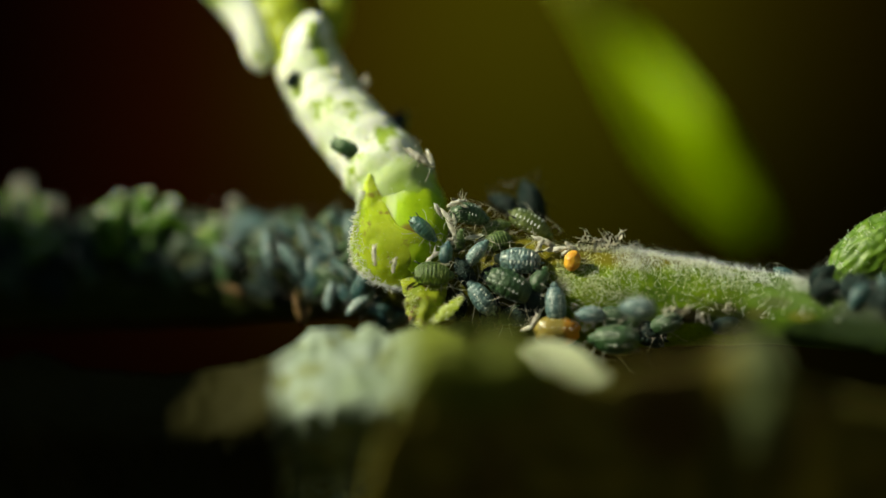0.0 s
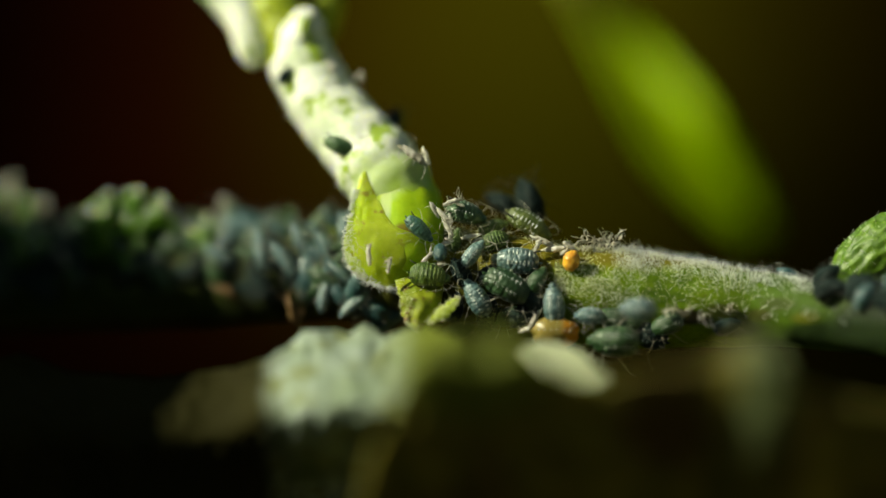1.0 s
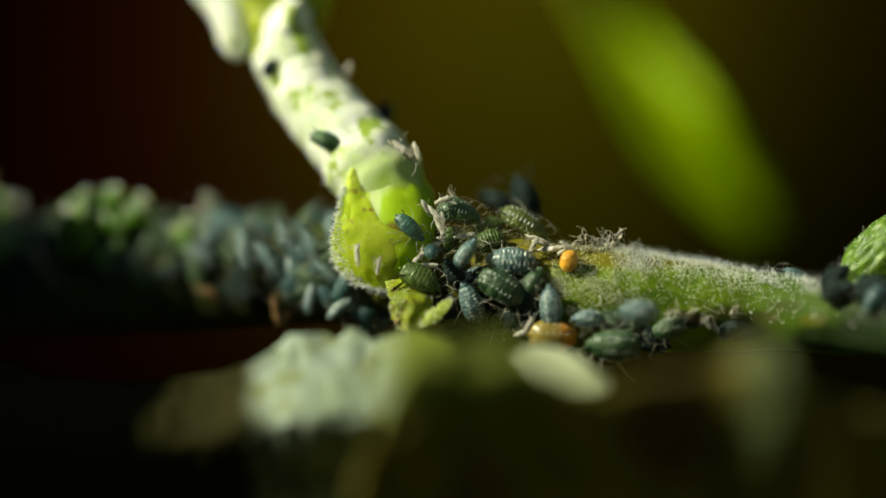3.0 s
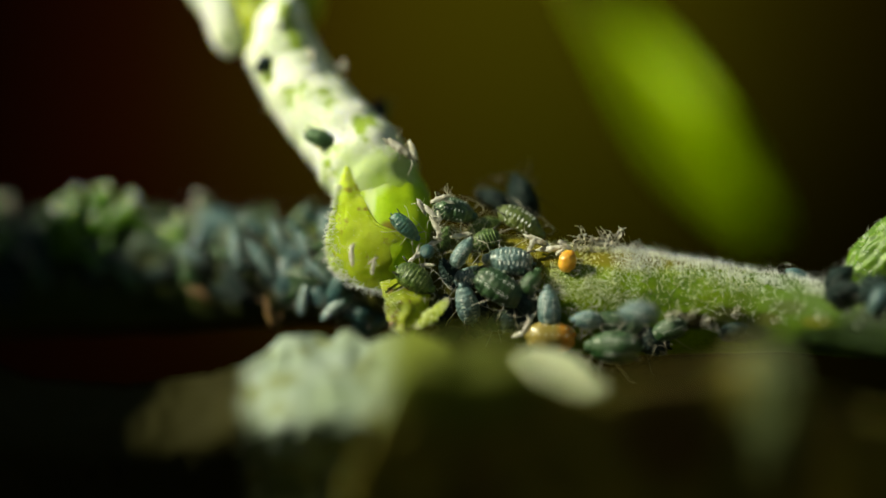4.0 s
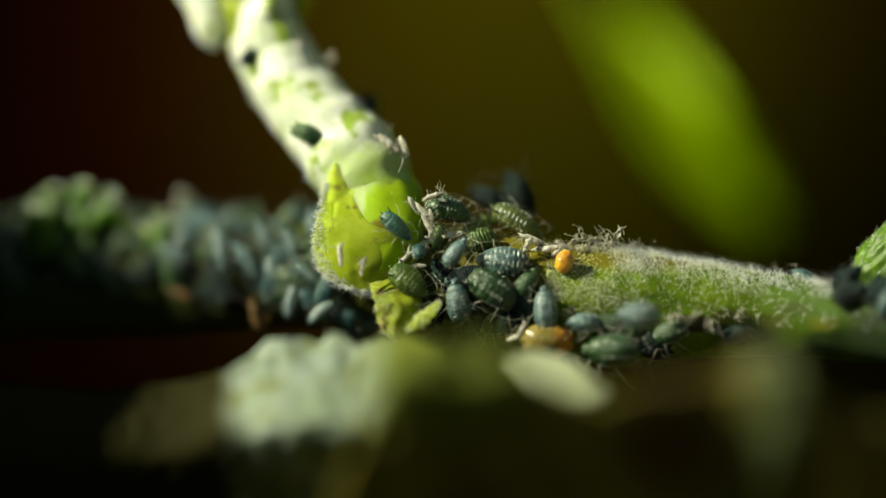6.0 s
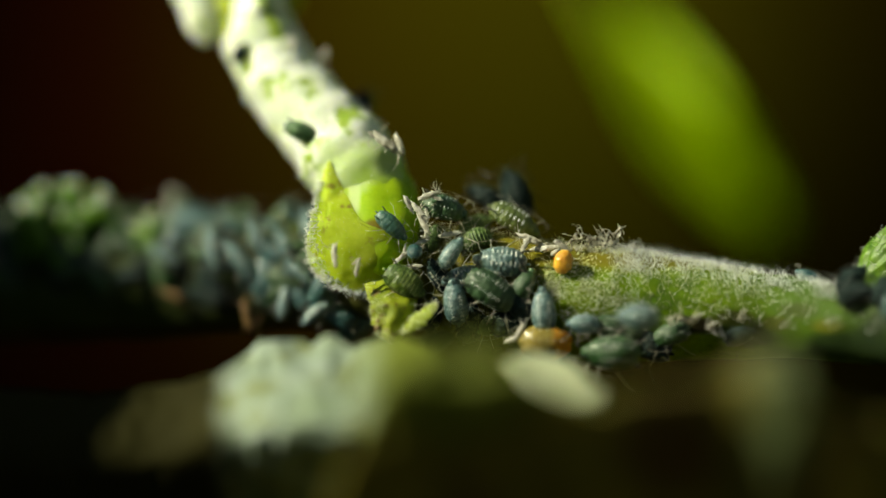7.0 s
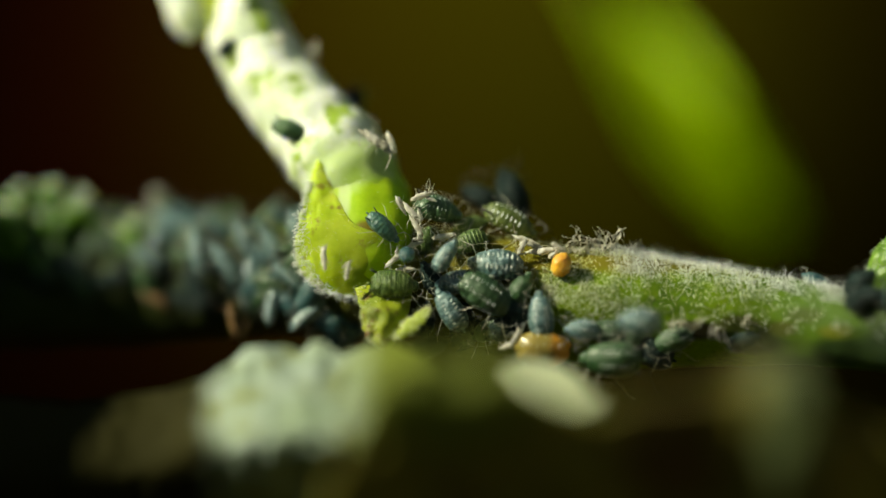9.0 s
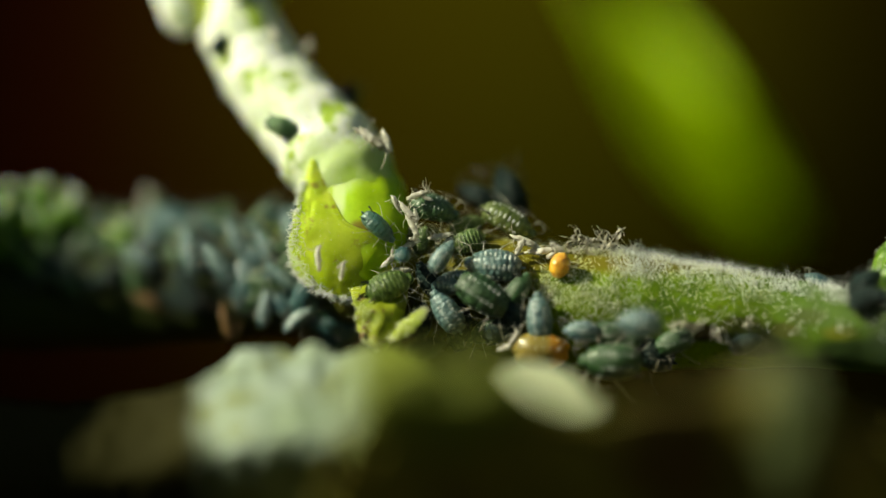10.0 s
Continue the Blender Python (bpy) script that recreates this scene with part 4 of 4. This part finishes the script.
# the sharp ones on the branch's near side
A = {}
for key, kind, u, v, lift, heading, size, lean, nose, wide in (
        ("a1", "plain", 751, 408, 0.2, -42, 62, 25, 0, 0.8),
        ("a2", "green", 833, 382, 0.9, -15, 74, 35, 0, 1.0),
        ("a3", "plain", 790, 446, 1.5, 75, 42, 15, 30, 1.0),
        ("a4", "waxy", 845, 448, 1.0, 52, 58, 25, 0, 0.8),
        ("a5", "olive", 770, 487, 1.1, -4, 74, 25, 0, 1.05),
        ("a6", "waxy", 850, 525, 0.8, 128, 74, 10, 0, 0.9),
        ("a7", "spotted", 914, 462, 0.35, 174, 86, 20, 0, 0.95),
        ("a8", "green", 908, 511, 0.5, -28, 98, 12, 0, 0.92),
        ("a9", "waxy", 983, 534, 0.5, 94, 74, 5, 0, 0.9),
        ("a10", "yellow", 942, 400, 0.1, -30, 88, 40, 0, 0.8),
        ("a13", "waxy", 1042, 558, 0.7, 178, 54, 25, 15, 1.05),
        ("a16", "green", 1080, 562, 0.2, 168, 64, 20, 10, 1.05),
        ("a14", "waxy", 1126, 547, 1.9, 175, 68, 20, 10, 1.1),
        ("a15", "green", 1084, 601, 1.5, 178, 94, 0, 0, 1.0)):
    A[key] = aphid(kind, u, v, skin_depth(u, v) - lift, heading, size, lean, nose, wide)


A["a18"] = aphid("waxy", 852, 488, front(852, 488) - 0.1, 186, 66, 10, 0, 0.95)

# dark ones behind the ridge and on the side shoot
aphid("dark", 892, 362, 3.0, 150, 66, 50)
aphid("dark", 938, 354, 3.0, 110, 82, 30)
aphid("dark", 706, 222, 5.2, 70, 60, 30)
aphid("dark", 518, 140, 3.5, 60, 34, 20)
aphid("far_green", 618, 265, 1.8, -22, 68, 10, 0, 0.75)

mummy(1013, 462, -0.5, 38, 29, 76, AMBER, "glossy amber aphid mummy on the downy stem")
mummy(986, 585, front(986, 585) - 1.2, 84, 54, -2, STRAW, "straw yellow aphid mummy with orange end")

# shed skins, sharp ones first
for n0, (u, v, d, size, heading) in enumerate((
        (792, 384, 0.0, 40, -50), (806, 360, 0.3, 36, 20), (776, 374, 0.2, 30, 120), (799, 404, -0.1, 36, -60), (765, 455, -0.2, 30, 40),
        (662, 452, -0.75, 34, 95), (697, 470, -0.75, 30, 80), (988, 441, -0.1, 40, 10), (965, 428, 0.0, 44, -25), (955, 436, -0.2, 30, 60),
        (1032, 428, 0.6, 40, 70), (1052, 434, 0.6, 36, 100), (1075, 430, 0.5, 44, 10), (1097, 418, 0.5, 36, 70), (1122, 438, 0.6, 26, 40), (1012, 438, 0.6, 30, 150), (1064, 424, 0.5, 30, 60), (1088, 432, 0.5, 34, 160), (1042, 440, 0.5, 26, 0),
        (948, 566, -0.9, 40, 60), (936, 580, -0.8, 30, 20), (1216, 552, -1.5, 44, 5), (1250, 565, -1.4, 34, -30), (1185, 548, -1.2, 34, 50),
        (742, 280, 0.9, 58, -36), (668, 264, 1.75, 44, -60), (528, 546, 3.0, 52, -75), (410, 512, 5.0, 44, -30), (795, 432, 0.3, 30, 20), (838, 420, 0.3, 36, 10),
        (782, 468, -0.1, 26, 0), (1290, 545, -1.0, 30, 30), (652, 192, 3.5, 34, -55), (688, 250, 2.9, 36, -60), (636, 150, 4.2, 40, 20), (596, 132, 3.4, 30, 60))):
    shed_skin(u, v, d, size, heading, n0 + 1, mat=BROWN if u < 560 else None, wisp=1020 < u < 1300)
for n0, (u, v, d, size, heading) in enumerate(((413, 380, 7.0, 62, 95), (38, 352, 10.0, 66, 100), (86, 382, 9.5, 56, 75), (133, 456, 8.0, 34, 100), (205, 372, 8.0, 56, 50))):
    shed_skin(u, v, d, size, heading, n0 + 41)

# ---- the crowded far end of the branch ----
def bud_cluster(u, v, d, count, spread, size, seed):
    """A knot of small green flower buds with pale tips."""
    rng = random.Random(seed)
    root = new("bud_cluster")
    tagged(root, "knot of small green flower buds with pale tips", "flower bud")
    for _ in range(count):
        a, r = rng.uniform(0, 6.28), spread * math.sqrt(rng.random())
        c = at(u + r * math.cos(a), v + r * 0.7 * math.sin(a), d + rng.uniform(-0.8, 0.8))
        ax = Vector((rng.uniform(-0.5, 0.5), rng.uniform(-0.5, 0.1), 1)).normalized()
        ay = ax.cross(Vector((0, 1, 0))).normalized()
        az = ax.cross(ay)
        k = size * UNIT * rng.uniform(0.7, 1.2)
        b = part("bud", mesh("bud", *ovoid(c, (ax * k, ay * k * 0.62, az * k * 0.62), 14, 18, 0.1, rng.uniform(0, 9), 2.0, 6, 0.05)), BUD, root)
        part("tip", mesh("tip", *ovoid(c + ax * k * 0.85, (ax * k * 0.3, ay * k * 0.28, az * k * 0.28), 8, 10, 0.2, rng.uniform(0, 9), 2.0)), PALE_STEM, b, "pale bud tip")
    return root


bud_cluster(250, 412, 7.2, 56, 80, 23, 3)
bud_cluster(372, 422, 6.2, 12, 36, 20, 4)
bud_cluster(450, 540, 6.6, 3, 26, 22, 5)
bud_cluster(40, 385, 10.0, 16, 50, 18, 6)
bud_cluster(90, 430, 9.0, 12, 60, 20, 10)

rng = random.Random(21)
for n0 in range(120):
    u = rng.uniform(-90, 655)
    ang = rng.uniform(-30, 104) if u > 430 else rng.uniform(-8, 104)
    p, out = on_branch(u, ang)
    v, d = 441 - p.z / (UNIT * (1 + p.y / REACH)), p.y * 1e3
    uu = 784 + p.x / (UNIT * (1 + p.y / REACH))
    # Lower down and far left, darker kinds imitate the shade under the branch.
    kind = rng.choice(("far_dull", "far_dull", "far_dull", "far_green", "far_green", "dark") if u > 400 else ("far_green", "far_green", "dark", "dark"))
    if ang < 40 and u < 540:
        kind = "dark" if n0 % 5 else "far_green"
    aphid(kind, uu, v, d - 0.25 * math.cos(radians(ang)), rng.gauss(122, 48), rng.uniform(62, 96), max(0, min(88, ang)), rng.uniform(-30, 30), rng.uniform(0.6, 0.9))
for u, v, heading, size in ((475, 440, 100, 88), (545, 425, 118, 84), (590, 440, 122, 86), (515, 458, 128, 86), (585, 520, 80, 62), (640, 535, 40, 70), (400, 452, 150, 66), (610, 480, 140, 70)):
    aphid("waxy", u, v, front(u, v) - 0.9, heading, size * 0.97, 30, 0, 0.58)

# ---- the near end: bud and dark cluster ----
end_bud = new("leaf_bud")
tagged(end_bud, "plump bright green leaf bud with ribbed downy scales", "leaf bud")
c = at(1557, 456, 0.6)
axes = (Vector((0.8, 0, 0.6)) * 110 * UNIT, Vector((0.6, 0, -0.8)) * 68 * UNIT, Vector((0, 1, 0)) * 60 * UNIT)
part("scale", mesh("scale", *ovoid(c, axes, 60, 110, 0.09, 2.0, 5.0, 22, 0.012)), LEAF_BUD, end_bud)
part("inner_scale", mesh("inner_scale", *ovoid(at(1640, 440, 0.2), (Vector((0.2, 0, 1)) * 95 * UNIT, Vector((1, 0, -0.2)) * 62 * UNIT, Vector((0, 1, 0)) * 60 * UNIT), 44, 100, 0.08, 6.0, 4.0, 24, 0.012)), LEAF_BUD, end_bud)
spots = []
for _ in range(900):
    th, ph = rng.uniform(0.1, 2.9), rng.uniform(0, 6.28)
    r = math.sin(th)
    o = math.cos(th) * axes[0] + r * math.cos(ph) * axes[1] + r * math.sin(ph) * axes[2]
    spots.append((c + o, o.normalized()))
tagged(part("bud_down", bristles(spots, 0.17e-3, 0.009e-3, 0.7, 0.9, rng), GREY_HAIR, end_bud), kind="stuff")
aphid("plain", 1386, 486, 0.4, 150, 44, 50)
# Mostly near-black kinds, imitating the shade over this cluster.
for n0 in range(26):
    u = rng.uniform(1440, 1650)
    v0, d0, r0 = axis_at(u)
    v = v0 + rng.uniform(-1.12, -0.6) * r0 - 8
    aphid(rng.choice(("dark", "dark", "dark", "dark", "far_dull")), u, v, front(u, v) - rng.uniform(0.2, 0.6), rng.uniform(0, 360), rng.uniform(44, 62), rng.uniform(20, 60), rng.uniform(-20, 20))
# Dark ones set into gaps stand for crevice shade in the crowd.
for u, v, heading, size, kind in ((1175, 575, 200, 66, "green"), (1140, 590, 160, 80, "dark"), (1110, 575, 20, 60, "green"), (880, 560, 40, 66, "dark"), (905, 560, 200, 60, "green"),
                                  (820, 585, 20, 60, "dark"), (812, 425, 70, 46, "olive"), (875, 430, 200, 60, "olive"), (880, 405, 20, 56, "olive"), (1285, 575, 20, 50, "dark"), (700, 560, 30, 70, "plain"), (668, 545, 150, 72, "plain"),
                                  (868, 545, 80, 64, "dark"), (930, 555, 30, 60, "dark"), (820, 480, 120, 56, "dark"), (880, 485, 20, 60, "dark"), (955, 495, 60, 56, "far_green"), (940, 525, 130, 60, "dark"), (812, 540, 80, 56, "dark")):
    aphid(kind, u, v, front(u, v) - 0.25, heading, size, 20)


def go(key, lift, rows):
    """Small shifts and turns of one aphid: seconds, place, heading, lean and nose."""
    walk(A[key], [(t, aphid_pose(u, v, skin_depth(u, v) - lift - near, heading, lean, nose)) for t, u, v, near, heading, lean, nose in rows])


def motions():
    go("a5", 1.1, [(0, 770, 487, 0, -4, 25, 0), (0.8, 770, 489, 0, -8, 25, 0), (1.6, 768, 490, 0, -14, 25, 0), (2.4, 769, 492, 0, -22, 25, 0), (3.9, 768, 493, 0, -32, 25, 8),
                   (5.1, 768, 494, 0, -36, 25, 8), (5.7, 770, 495, 0, -38, 25, 5), (6.8, 772, 496, 0, -36, 25, 0), (7.8, 770, 492, 0, -12, 22, 0), (8.9, 768, 492, 0, -4, 22, 0), (10, 768, 492, 0, 22, 22, 0)])
    go("a6", 0.8, [(0, 850, 525, 0, 128, 10, 0), (0.8, 848, 524, 0, 122, 10, 0), (1.6, 850, 526, 0, 118, 10, 0), (2.4, 850, 527, 0, 118, 10, 4), (3.9, 849, 528, 0, 104, 10, 14),
                   (4.5, 848, 528, 0, 108, 10, 12), (5.1, 846, 527, 0, 106, 10, 10), (5.7, 846, 522, 0.1, 100, 10, 16), (6.8, 847, 521, 0.1, 98, 10, 14), (7.8, 848, 524, 0, 108, 10, 8), (8.9, 848, 526, 0, 122, 10, 2), (10, 847, 527, 0, 124, 10, 0)])
    go("a4", 1.0, [(0, 846, 446, 0, 50, 25, 0), (0.8, 845, 447, 0, 52, 25, 0), (1.6, 844, 449, 0, 50, 25, 0), (2.4, 844, 448, 0.1, 52, 25, 0), (3.9, 843, 446, 0.2, 58, 20, 0), (5.7, 843, 447, 0.2, 54, 20, 0), (7.5, 843, 447, 0.2, 56, 20, 0), (10, 843, 448, 0.2, 55, 20, 0)])
    go("a3", 1.5, [(0, 790, 446, 0, 80, 15, -10), (0.8, 786, 446, 0, 86, 10, -40), (1.6, 785, 446, 0, 90, 5, -62), (2.4, 785, 446, 0, 90, 5, -66), (5, 785, 446, 0, 90, 5, -68), (10, 785, 447, 0, 90, 5, -68)])
    go("a8", 0.5, [(0, 908, 509, 0, -28, 12, 0), (2.4, 908, 509, 0, -30, 12, 0), (5, 907, 509, 0, -33, 12, 0), (7, 907, 509, 0, -34, 12, 0), (10, 907, 509, 0, -33, 12, 0)])
    go("a18", 0.1, [(0, 862, 492, -0.9, 200, 10, 0), (1.6, 860, 492, -0.8, 198, 10, 0), (2.7, 858, 490, -0.5, 194, 10, 0), (3.9, 852, 489, 0.2, 188, 10, 0), (5.1, 852, 488, 0.25, 186, 10, 0), (5.7, 854, 487, 0.3, 190, 10, 0),
                    (6.8, 856, 487, 0.3, 192, 10, 0), (8.9, 857, 488, 0.3, 186, 10, 0), (10, 857, 488, 0.3, 188, 10, 0)])
    go("a10", 0.1, [(0, 942, 400, 0, -30, 40, 0), (4, 941, 401, 0, -31, 40, 0), (7, 940, 400, 0, -30, 40, 0), (10, 941, 400, 0, -29, 40, 0)])


motions()
